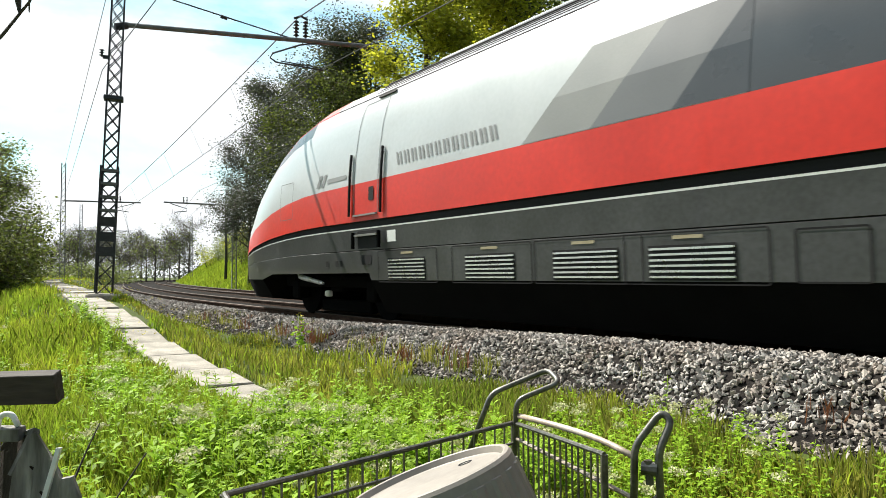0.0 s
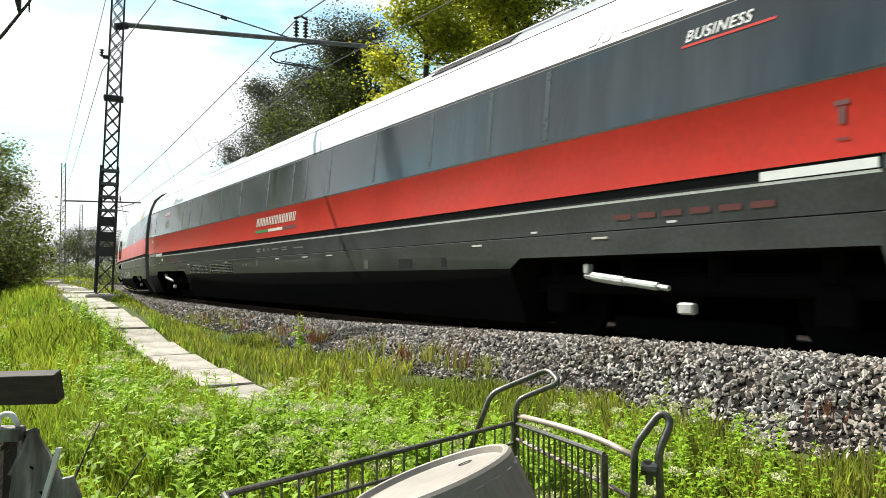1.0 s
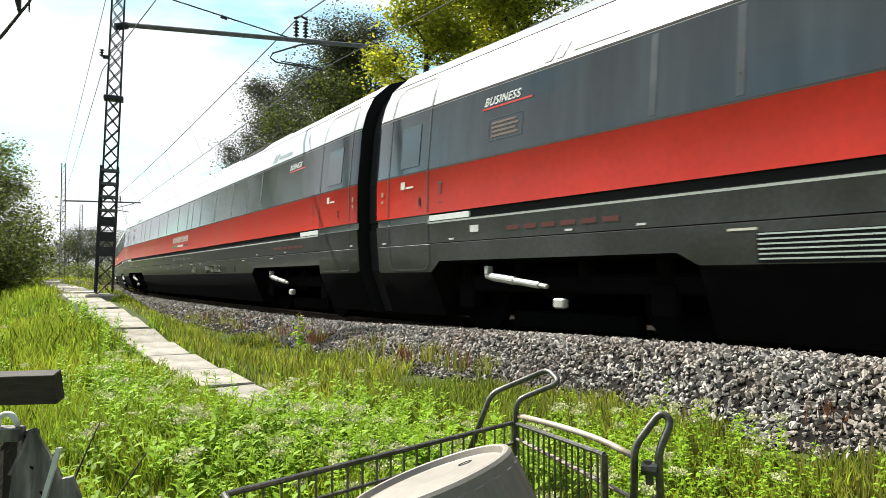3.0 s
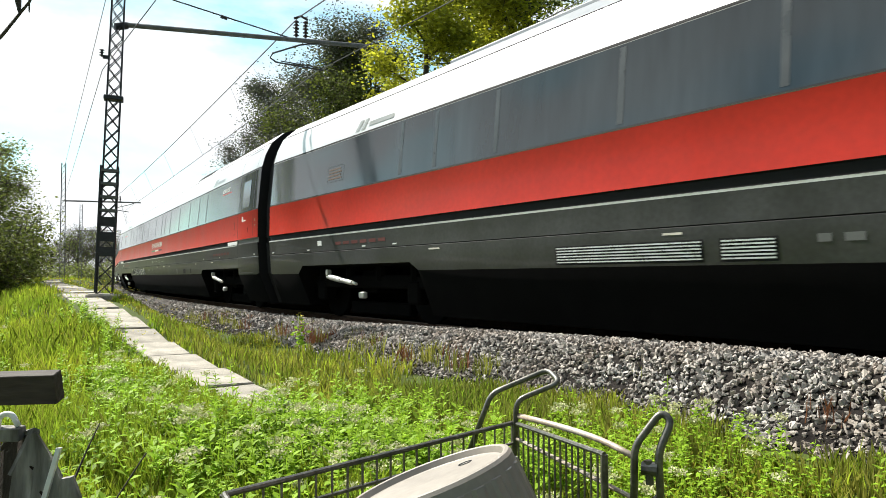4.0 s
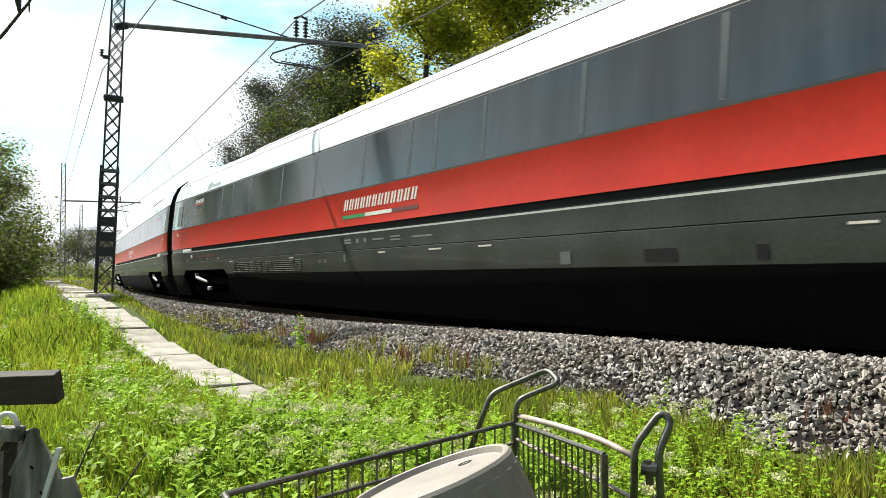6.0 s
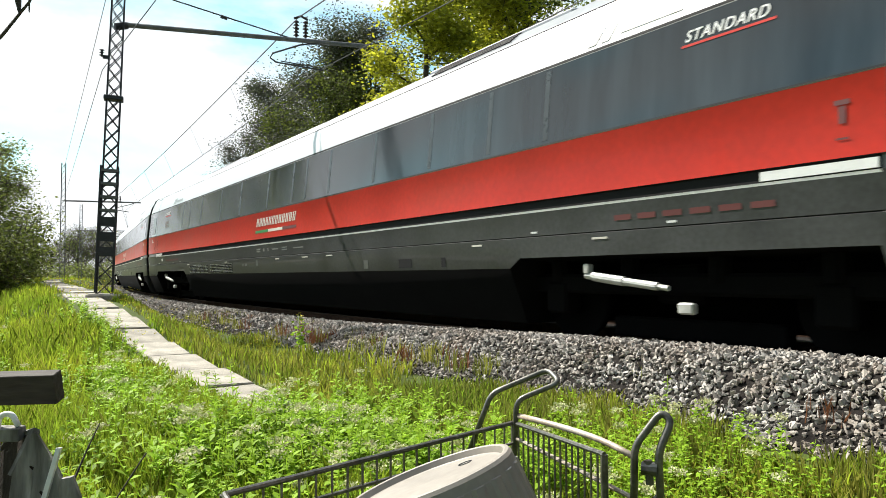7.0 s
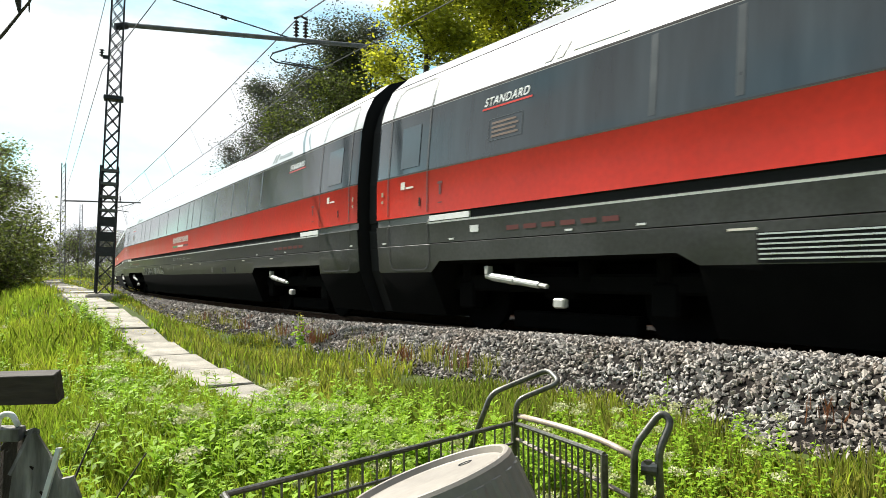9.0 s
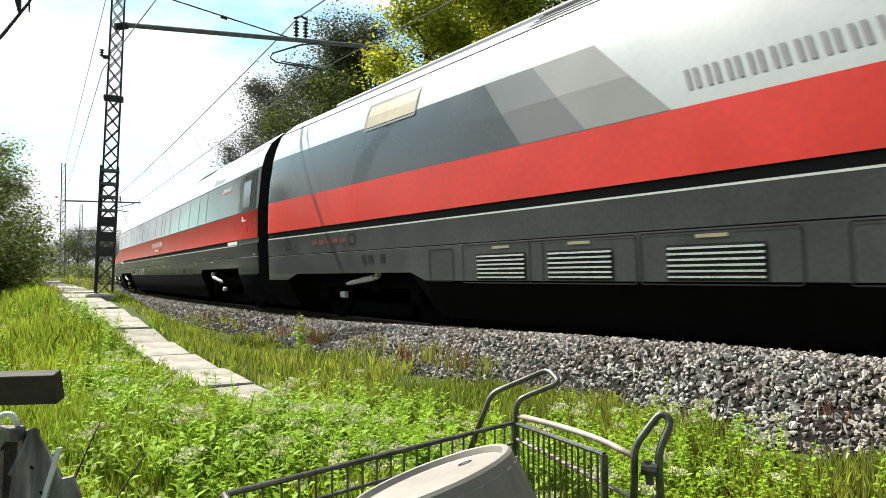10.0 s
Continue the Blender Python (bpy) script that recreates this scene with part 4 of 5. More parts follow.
# ---- vegetation ----
def quad_mesh(name, q, material, smooth_=False):
    """One mesh from an array (n, k, 3) of n separate faces with k corners."""
    n, k = q.shape[:2]
    me = bpy.data.meshes.new(name)
    me.vertices.add(n * k)
    me.vertices.foreach_set("co", q.reshape(-1).astype(np.float32))
    me.loops.add(n * k)
    me.loops.foreach_set("vertex_index", np.arange(n * k, dtype=np.int32))
    me.polygons.add(n)
    me.polygons.foreach_set("loop_start", np.arange(0, n * k, k, dtype=np.int32))
    me.materials.append(material)
    me.update(calc_edges=True)
    return me


def leaves(rng, centres, size, flat=0.3):
    """Small pointed leaves (4 corners each) at the centres, turned at random."""
    n = len(centres)
    d = rng.normal(size=(n, 3))
    d[:, 2] *= flat
    d /= np.linalg.norm(d, axis=1)[:, None]
    w = np.cross(d, rng.normal(size=(n, 3)))
    w /= np.linalg.norm(w, axis=1)[:, None]
    L = (size * rng.uniform(0.6, 1.4, n))[:, None]
    return np.stack([centres - d * L * 0.5, centres + w * L * 0.27, centres + d * L * 0.5, centres - w * L * 0.27], 1)


def limbs(rng, height, spread, count, r0, levels=2, lean=0.0):
    """Trunk and branching limbs as tapered tubes; returns the shapes and the tips."""
    shapes, tips = [], []
    top = Vector((lean, 0, height))
    shapes_trunk = tube([(0, 0, -0.3), (lean * 0.1 + 0.05, 0.03, height * 0.3), (lean * 0.5, -0.05, height * 0.65), tuple(top)], [r0, r0 * 0.8, r0 * 0.5, r0 * 0.12], 8)
    for k in range(count):
        z = height * rng.uniform(0.25, 0.95)
        a = rng.uniform(0, 2 * math.pi)
        ln = spread * (1.15 - 0.5 * z / height) * rng.uniform(0.6, 1.1)
        p0 = Vector((lean * z / height, 0, z))
        p1 = p0 + Vector((math.cos(a) * ln * 0.5, math.sin(a) * ln * 0.5, ln * 0.35))
        p2 = p0 + Vector((math.cos(a + 0.2) * ln, math.sin(a + 0.2) * ln, ln * rng.uniform(0.3, 0.8)))
        shapes.append(tube([p0, p1, p2], [r0 * 0.32, r0 * 0.2, r0 * 0.05], 5))
        tips += [p1, p2]
        if levels > 1:
            for j in range(4):
                b = a + rng.uniform(-1.2, 1.2)
                q = p1.lerp(p2, rng.uniform(0, 0.9))
                e = q + Vector((math.cos(b), math.sin(b), rng.uniform(0.1, 1.0))) * ln * rng.uniform(0.25, 0.5)
                shapes.append(tube([q, (q + e) / 2 + Vector((0, 0, 0.05)), e], [r0 * 0.12, r0 * 0.08, r0 * 0.03], 4))
                tips.append(e)
    return shapes_trunk, shapes, tips


def tree(seed, x, y, height, spread, leaf_mat, n_leaves, leaf, label, clump=0.55, count=16, r0=0.16, z=None, twigs=0, bare=False, category="tree"):
    rng = np.random.default_rng(seed)
    zz = ground_at(x, y) if z is None else z
    t = empty("tree", label, category, m=Matrix.Translation((x, y, zz)) @ pose(0, 0, 0, 0, 0, seed * 37 % 360))
    trunk, branch, tips = limbs(rng, height, spread, count, r0)
    part("trunk", *trunk, M_BARK, t, smooth=True)
    part("limbwork", *soup(*branch), M_BARK, t)
    tp = np.array([tuple(p) for p in tips])
    if twigs:
        c = tp[rng.integers(0, len(tp), twigs)] + rng.normal(size=(twigs, 3)) * clump * 0.5
        d = rng.normal(size=(twigs, 3)) * [0.7, 0.7, 0.5] + [0, 0, 0.5]
        d /= np.linalg.norm(d, axis=1)[:, None]
        w = np.cross(d, rng.normal(size=(twigs, 3)))
        w /= np.linalg.norm(w, axis=1)[:, None]
        L = rng.uniform(0.5, 1.3, (twigs, 1)) * clump * 1.6
        o = new("twigwork", quad_mesh("twigwork", np.stack([c - w * 0.012, c + w * 0.012, c + d * L], 1), M_TWIG))
        o.parent = t
    if n_leaves:
        which = rng.integers(0, len(tp), n_leaves)
        scale = rng.uniform(0.5, 1.3, len(tp))[which][:, None]
        c = tp[which] + rng.normal(size=(n_leaves, 3)) * clump * scale * [1, 1, 0.75]
        o = new("crown", quad_mesh("crown", leaves(rng, c, leaf), leaf_mat))
        o.parent = t
    return t


def bush(seed, x, y, h, w, leaf_mat, n, leaf, label, twigs=0):
    """A shrub: several stems from the ground, leaf clumps along them."""
    rng = np.random.default_rng(seed)
    t = empty("bush", label, "bush", m=Matrix.Translation((x, y, ground_at(x, y))))
    stems, tips = [], []
    for k in range(9):
        a = rng.uniform(0, 2 * math.pi)
        ln = rng.uniform(0.6, 1.0)
        p = [Vector((math.cos(a) * w * 0.1, math.sin(a) * w * 0.1, -0.1)), Vector((math.cos(a) * w * 0.35 * ln, math.sin(a) * w * 0.35 * ln, h * 0.5 * ln)), Vector((math.cos(a) * w * 0.55 * ln, math.sin(a) * w * 0.55 * ln, h * 0.95 * ln))]
        stems.append(tube(p, [0.03, 0.02, 0.006], 5))
        tips += [p[1] * 0.7, p[1], (p[1] + p[2]) / 2, p[2]]
    part("stemwork", *soup(*stems), M_BARK, t)
    tp = np.array([tuple(p) for p in tips])
    which = rng.integers(0, len(tp), n)
    c = tp[which] + rng.normal(size=(n, 3)) * [w * 0.16, w * 0.16, h * 0.12]
    c[:, 2] = np.abs(c[:, 2])
    o = new("foliage", quad_mesh("foliage", leaves(rng, c, leaf), leaf_mat))
    o.parent = t
    if twigs:
        c = tp[rng.integers(0, len(tp), twigs)] + rng.normal(size=(twigs, 3)) * [w * 0.15, w * 0.15, h * 0.1]
        d = rng.normal(size=(twigs, 3)) * 0.4 + [0, 0, 0.9]
        L = rng.uniform(0.3, 0.9, (twigs, 1)) * h * 0.3
        o = new("twigwork", quad_mesh("twigwork", np.stack([c - [0.008, 0, 0], c + [0.008, 0, 0], c + d * L], 1), M_TWIG))
        o.parent = t
    return t


# trees on the bank beyond the tracks
tree(11, 14.9, 22.6, 12.0, 1.9, M_LEAF_BRIGHT, 46000, 0.15, "broad tree in fresh yellow-green leaf on the bank", 0.5, 28, 0.2)
tree(12, 19.6, 22.0, 12.0, 3.0, M_LEAF_BRIGHT, 26000, 0.18, "broad tree in fresh yellow-green leaf on the bank", 0.62, 24, 0.22)
tree(13, 21.5, 27.5, 14.0, 3.0, M_LEAF_THICKET, 14000, 0.2, "tall dark-green tree behind the bank", 0.7, 22, 0.2)
tree(14, 16.3, 32.3, 12.0, 2.5, M_LEAF_DARK, 44000, 0.125, "dark evergreen tree on the bank", 0.62, 30, 0.18, twigs=1200)
tree(15, 16.5, 39.6, 10.8, 2.4, M_LEAF_DARK, 42000, 0.125, "dark evergreen tree with an open crown on the bank", 0.58, 28, 0.18, twigs=1500)
tree(16, 16.5, 46.0, 9.0, 1.9, M_LEAF_DARK, 20000, 0.12, "dark shaggy tree on the bank", 0.5, 26, 0.15, twigs=2200)
for k, (x, y, h) in enumerate(((15.6, 29.5, 8.5), (17.2, 31.0, 10.0), (15.8, 35.8, 8.2), (17.5, 36.5, 9.6))):
    tree(70 + k, x, y, h, 2.2, M_LEAF_THICKET, 16000, 0.14, "lower dark-green tree between the evergreens", 0.6, 20, 0.14, twigs=500)
tree(17, 18.8, 58.0, 8.4, 2.6, M_LEAF_DARK, 800, 0.15, "half-bare tree on the bank", 0.5, 16, 0.13, twigs=1600)
tree(18, 24.0, 27.0, 14.0, 3.8, M_LEAF_MID, 9000, 0.22, "tall olive-green tree behind the bank", 0.7, 20, 0.22)
tree(19, 24.5, 14.0, 12.0, 4.0, M_LEAF_MID, 7000, 0.24, "tall olive-green tree behind the bank", 0.7, 20, 0.22)
rng = np.random.default_rng(5)
for k in range(34):
    s = 33 + k * 1.9
    b = on_line(s, rng.uniform(8.8, 12.8))
    bush(100 + k, b.x, b.y, rng.uniform(1.5, 3.0), rng.uniform(2.0, 3.2), M_LEAF_MID if k % 3 else M_LEAF_BRIGHT, 2200, 0.13, "leafy green shrub on the grass bank")

# thicket on the field side
for k, (x, y, h, w) in enumerate(((1.05, 24.0, 2.5, 2.4), (0.6, 20.5, 2.1, 2.2), (1.5, 29.0, 3.0, 2.6), (0.2, 25.0, 3.6, 2.8), (2.1, 36.0, 2.6, 3.0), (-0.8, 21.0, 3.4, 3.0), (2.9, 46.0, 2.6, 3.2), (0.7, 33.0, 3.2, 3.0))):
    bush(200 + k, x, y, h, w, (M_LEAF_MID, M_LEAF_THICKET, M_LEAF_THICKET)[k % 3], 7500, 0.10, "tangled olive-green thicket beside the path", twigs=500)
tree(31, 0.9, 31.0, 5.6, 1.7, M_LEAF_MID, 9000, 0.10, "young willow with thin pale leaves in the thicket", 0.30, 22, 0.09, twigs=1500)
tree(32, -0.4, 27.0, 5.2, 1.7, M_LEAF_MID, 9000, 0.10, "young willow with thin pale leaves in the thicket", 0.30, 22, 0.09, twigs=1500)
tree(33, 1.9, 38.0, 5.0, 1.6, M_LEAF_MID, 5000, 0.09, "young willow with thin pale leaves in the thicket", 0.32, 16, 0.07, twigs=900)

# tall trees across the field behind the path, mirrored in the train's windows
for k, (x, y, h) in enumerate(((-13, -14, 11), (-16, -9, 13), (-13.5, -4, 11), (-17, 1, 13), (-16, -20, 12))):
    tree(60 + k, x, y, h, 2.6, M_LEAF_THICKET, 5000, 0.34, "tall dark-green field tree beyond the meadow", 0.8, 16, 0.2)

# bare trees far along the line
rng = np.random.default_rng(8)
for k in range(17):
    a = radians(34.81 + math.degrees(math.atan((95 + 15 * k + rng.uniform(-5, 5) - 784) / 1270)))
    d = rng.uniform(120, 190)
    tree(300 + k, math.sin(a) * d, math.cos(a) * d, rng.uniform(5.5, 11), rng.uniform(2.4, 3.8), M_LEAF_MID, 250 if k % 3 else 900, 0.3, "leafless winter-grey tree far along the line", 0.8, 16, 0.16, twigs=2600, z=-0.3)
for k in range(12):
    a = radians(34.81 + math.degrees(math.atan((80 + 21 * k - 784) / 1270)))
    d = 95 + 4 * (k % 4)
    if k < 7:
        bush(400 + k, math.sin(a) * d, math.cos(a) * d, 2.3, 5.5, M_LEAF_MID, 1500, 0.22, "straw-coloured scrub at the foot of the far trees", twigs=900)
rng = np.random.default_rng(9)
n = 26000
a = rng.uniform(-0.35, 1.35, n)
d = rng.uniform(170, 330, n)
c = np.stack([np.sin(a) * d, np.cos(a) * d, np.minimum(rng.gamma(2.2, 1.5, n), 6.5)], 1)
woods = new("far_woods", quad_mesh("far_woods", leaves(rng, c, 0.7, 1.0), M_LEAF_DARK))
tagged(woods, "hazy grey-green belt of distant woods", "woods", kind="stuff")


# ---- grass and weeds ----
def scatter(rng, n, r0, r1, a0, a1, power=1.0):
    a = np.radians(rng.uniform(a0, a1, n))
    r = r0 + (r1 - r0) * rng.uniform(0, 1, n) ** power
    x, y = np.sin(a) * r, np.cos(a) * r
    s, u = line_coords(x, y)
    return x, y, s, u, r


def blades(rng, x, y, z, h, w):
    n = len(x)
    a = rng.uniform(0, 2 * np.pi, n)
    side = np.stack([np.cos(a), np.sin(a), 0 * a], 1) * w[:, None]
    b = rng.uniform(0, 2 * np.pi, n)
    lean = np.stack([np.cos(b), np.sin(b), 0 * b], 1) * (h * rng.uniform(0.05, 0.5, n))[:, None]
    base = np.stack([x, y, z], 1)
    mid = base + lean * 0.35 + np.stack([0 * h, 0 * h, h * 0.6], 1)
    tip = base + lean + np.stack([0 * h, 0 * h, h], 1)
    return np.stack([base - side, base + side, mid + side * 0.75, tip, mid - side * 0.75], 1)


rng = np.random.default_rng(21)
lush, dry = [], []
for n, r0, r1, a0, a1, hs, ws in ((110000, 1.2, 6.5, -8, 82, 0.22, 0.0045), (90000, 5.0, 16, -4, 62, 0.22, 0.007), (40000, 14, 45, -2, 28, 0.26, 0.016), (12000, 40, 110, -2, 24, 0.35, 0.05), (26000, 0.3, 9, 80, 360, 0.2, 0.007)):
    x, y, s, u, r = scatter(rng, n, r0, r1, a0, a1, 0.8)
    off = -4.34 - 0.27 * smooth(7, 15, s) + 0.18 * (s > 15.6)
    keep = ((np.abs(u - off) > np.where(s > 11, 0.42, 0.27)) | (s < 4.4)) & ((u < -2.45 + 0.25 * np.sin(s * 1.9) + 0.18 * np.sin(s * 5.1)) | (u > 6.3))
    thin = (u > -3.9) & (rng.uniform(size=n) < 0.35)
    off_k = off[keep & ~thin]
    x, y, s, u = x[keep & ~thin], y[keep & ~thin], s[keep & ~thin], u[keep & ~thin]
    z = ground_z(x, y)
    patch = 0.5 + 0.5 * np.sin(x * 2.1 + 1.3 * np.sin(y * 0.9)) * np.sin(y * 1.4 + x)
    h = hs * rng.uniform(0.4, 1.3, len(x)) * (0.65 + 0.6 * patch) * np.where(u > -4.0, 0.62, 1.0) * np.where((s > 11) & (s < 60) & (u < 0), 0.6, 1.0) * np.where(np.abs(u - off_k) < 0.5, 0.6, 1.0)
    q = blades(rng, x, y, z, h, ws * rng.uniform(0.6, 1.5, len(x)))
    is_dry = rng.uniform(size=len(x)) < np.where(u > -4.1, 0.65, 0.16)
    lush.append(q[~is_dry])
    dry.append(q[is_dry])
tagged(new("meadow_grass", quad_mesh("meadow_grass", np.concatenate(lush), M_GRASS)), "lush green meadow grass beside the path", "grass", kind="stuff")
tagged(new("dry_grass", quad_mesh("dry_grass", np.concatenate(dry), M_DRY)), "yellowish shorter grass along the ballast", "grass", kind="stuff")

n = 42000
s, u = rng.uniform(24, 125, n), rng.uniform(5.9, 13.5, n)
pts = np.array([tuple(on_line(a, b)) for a, b in zip(s, u)])
q = blades(rng, pts[:, 0], pts[:, 1], ground_z(pts[:, 0], pts[:, 1]), 0.32 * rng.uniform(0.4, 1.4, n), 0.03 * rng.uniform(0.6, 1.5, n))
tagged(new("bank_grass", quad_mesh("bank_grass", q, M_GRASS)), "bright green grass on the bank beyond the tracks", "grass", kind="stuff")

# broad-leaved flowering weeds in drifts
def weeds(rng, n, region, hs, size=0.07):
    leaf_q, stem_q, head_q = [], [], []
    while n > 0:
        x, y = region(rng)
        z = ground_at(x, y)
        h = hs * rng.uniform(0.55, 1.15)
        n -= 1
        lean = rng.normal(size=2) * 0.05
        tip = np.array([x + lean[0], y + lean[1], z + h])
        base = np.array([x, y, z])
        stem_q.append([base - [0.003, 0, 0], base + [0.003, 0, 0], tip + [0.002, 0, 0], tip - [0.002, 0, 0]])
        k = 18
        t = np.linspace(0.12, 0.93, k)[:, None]
        a = np.arange(k) * 2.4 + rng.uniform(0, 6)
        d = np.stack([np.cos(a), np.sin(a), rng.uniform(0.1, 0.9, k)], 1)
        L = (size * (1.15 - 0.55 * t[:, 0]) * rng.uniform(0.7, 1.3, k))[:, None]
        p = base + (tip - base) * t
        w = np.cross(d, [0, 0, 1.0])
        leaf_q.append(np.stack([p, p + d * L * 0.5 + w * L * 0.27, p + d * L + [0, 0, -0.012], p + d * L * 0.5 - w * L * 0.27], 1))
        if rng.uniform() < 0.11 or not head_q:
            c = tip + rng.normal(size=(70, 3)) * [0.022, 0.022, 0.009] + [0, 0, 0.02]
            head_q.append(leaves(rng, c, 0.017, 1.0))
    return np.array(stem_q), np.concatenate(leaf_q), np.concatenate(head_q)


def drift(cx, cy, sx, sy):
    def region(rng):
        while True:
            x, y = rng.normal(cx, sx), rng.normal(cy, sy)
            s, u = line_coords(np.array([x]), np.array([y]))
            if (abs(u[0] + 4.36) > 0.22 or s[0] < 4.7 or rng.uniform() < 0.15) and u[0] < -2.6 and (rng.uniform() < 0.3 or not (-5.2 < u[0] < -4.6 and 4.6 < s[0] < 7.5)) and math.hypot(x, y) > 1.5:
                return x, y
    return region


rng = np.random.default_rng(33)
sets = [weeds(rng, n, drift(*c), *h) for n, c, *h in ((620, (1.6, 4.1, 0.42, 0.75), 0.34), (200, (1.35, 6.2, 0.25, 0.9), 0.32), (170, (1.9, 3.1, 0.4, 0.5), 0.34), (300, (3.0, 2.5, 0.45, 0.5), 0.30, 0.045), (60, (2.7, 4.2, 0.3, 0.7), 0.24), (90, (1.95, 4.6, 0.2, 0.7), 0.26),
                                                 (40, (1.7, 10.5, 0.12, 0.9), 0.34), (40, (0.2, 8.0, 0.5, 2.5), 0.28), (30, (0.45, 3.2, 0.35, 0.6), 0.34))]
tagged(new("weed_leaves", quad_mesh("weed_leaves", np.concatenate([s[1] for s in sets]), M_WEED)), "bright green broad-leaved weeds among the grass", "weeds", kind="stuff")
tagged(new("weed_stems", quad_mesh("weed_stems", np.concatenate([s[0] for s in sets]), M_WEED)), "thin green stems of the weeds", "weeds", kind="stuff")
tagged(new("weed_flowers", quad_mesh("weed_flowers", np.concatenate([s[2] for s in sets]), M_FLOWER)), "flat cream flower heads on the weeds", "flowers", kind="stuff")
x, y, s, u, r = scatter(rng, 900, 9, 30, 2, 22)
k = (u < -2.6) & (u > -5.5)
c = np.stack([x, y, ground_z(x, y) + rng.uniform(0.12, 0.3, len(x))], 1)[k]
c = np.repeat(c, 5, 0) + rng.normal(size=(5 * len(c), 3)) * 0.012
tagged(new("yellow_flowers", quad_mesh("yellow_flowers", leaves(rng, c, 0.022, 1.0), M_YFLOWER)), "scattered small yellow flowers in the grass", "flowers", kind="stuff")
# rusty and green tufts growing in the ballast edge
tufts = []
for k in range(60):
    s0 = rng.uniform(0.5, 16)
    b = on_line(s0, rng.uniform(-2.6, -1.75))
    n = 30
    tufts.append(blades(rng, b.x + rng.normal(size=n) * 0.06, b.y + rng.normal(size=n) * 0.06, np.full(n, -0.2), rng.uniform(0.08, 0.24, n), np.full(n, 0.004)))
tagged(new("ballast_weeds", quad_mesh("ballast_weeds", np.concatenate(tufts[:36]), M_DRY)), "grass tufts rooted in the ballast edge", "weeds", kind="stuff")
tagged(new("rusty_weeds", quad_mesh("rusty_weeds", np.concatenate(tufts[36:]), M_REDWEED)), "rust-brown withered weeds in the ballast edge", "weeds", kind="stuff")


# ---- ballast stones ----
def stone_mesh(rng):
    """A sharp-edged broken stone."""
    bm = bmesh.new()
    ax = rng.uniform(0.6, 1.2, 3)
    for p in rng.normal(size=(9, 3)):
        p = p / np.linalg.norm(p) * rng.uniform(0.85, 1.1) * ax
        bm.verts.new(p)
    hull = bmesh.ops.convex_hull(bm, input=bm.verts)
    bmesh.ops.delete(bm, geom=[g for g in hull["geom_interior"] if isinstance(g, bmesh.types.BMVert)], context="VERTS")
    bm.verts.index_update()
    vs = np.array([tuple(v.co) for v in bm.verts])
    fs = np.array([[v.index for v in f.verts] for f in bm.faces])
    bm.free()
    return vs, fs


rng = np.random.default_rng(77)
kinds = [stone_mesh(rng) for _ in range(10)]
stone_data = []
for vs, fs in kinds:
    me = bpy.data.meshes.new("stone")
    me.from_pydata((vs * 0.027).tolist(), [], fs.tolist())
    me.materials.append(M_STONE_P)
    stone_data.append(me)
all_v, all_f, base, singles = [], [], 0, 0
for n, s0, s1, size in ((40000, -1.0, 11, 0.0235), (11000, 11, 30, 0.033), (3500, 30, 75, 0.055), (4500, -14, -1, 0.04)):
    s, u = rng.uniform(s0, s1, n), rng.uniform(-2.72, -0.85, n)
    edge = u < -2.35 + 0.2 * np.sin(s * 1.9) + 0.15 * np.sin(s * 5.1)
    keep = ~edge | (rng.uniform(size=n) > 0.2)
    s, u = s[keep], u[keep]
    n = len(s)
    heap = 0.19 * (1 - smooth(2.0, 13.0, s)) * smooth(-2.5, -1.75, u) * (1 - smooth(-1.45, -0.95, u))
    z = np.interp(u, BED_U, BED_Z) + heap + rng.uniform(-0.006, 0.022, n)
    a = np.interp(s, SS, TH)
    P = np.stack([np.interp(s, SS, TX) + u * np.cos(a), np.interp(s, SS, TY) - u * np.sin(a), z], 1)
    turns = rng.uniform(0, 6.28, (n, 3))
    sizes = size * rng.uniform(0.6, 1.4, n)
    for k in range(n):
        e = Euler(turns[k])
        if singles < 300 and 1.0 < s[k] < 4.5 and -2.3 < u[k] < -1.7:
            o = new("stone", stone_data[singles % 10])
            o.parent = bed
            o.matrix_basis = Matrix.LocRotScale(Vector(P[k]), e, None)
            singles += 1
            continue
        vs, fs = kinds[k % 10]
        all_v.append(vs @ np.array(e.to_matrix()).T * sizes[k] + P[k])
        all_f.append(fs + base)
        base += len(vs)
V, F = np.concatenate(all_v), np.concatenate(all_f)
me = bpy.data.meshes.new("ballast_stones")
me.from_pydata(V.tolist(), [], F.tolist())
me.materials.append(M_STONE)
o = tagged(new("ballast_stones", me), "sharp grey ballast stones heaped along the track", "ballast", kind="stuff")


# ---- things dumped in the grass by the camera ----
FG = pose(0, 0, 0, 0, 0, -YAW)
M_TUB = mat("aged_beige_plastic", (0.25, 0.225, 0.195), 0.5, var=0.08, scale=7, fine=40, bump=0.08)
M_CART = mat("dull_galvanised_wire", (0.17, 0.165, 0.145), 0.36, 0.6, var=0.25, scale=14, fine=70, bump=0.1)
M_CARTRUST = mat("pale_rusty_tube", (0.42, 0.385, 0.33), 0.5, 0.1, var=0.25, scale=10, color2=(0.30, 0.23, 0.17))
M_WOOD = mat("grey_weathered_wood", (0.31, 0.30, 0.28), 0.95, spec=0.1, var=0.42, scale=9, fine=60, bump=0.5, stretch=(1, 1, 0.15))
# brown darkened: the boards' shaded fronts are put into the colour
M_WOODBROWN = mat("brown_weathered_wood", (0.055, 0.044, 0.036), 0.85, var=0.22, scale=9, fine=60, bump=0.4, stretch=(0.2, 1, 1))
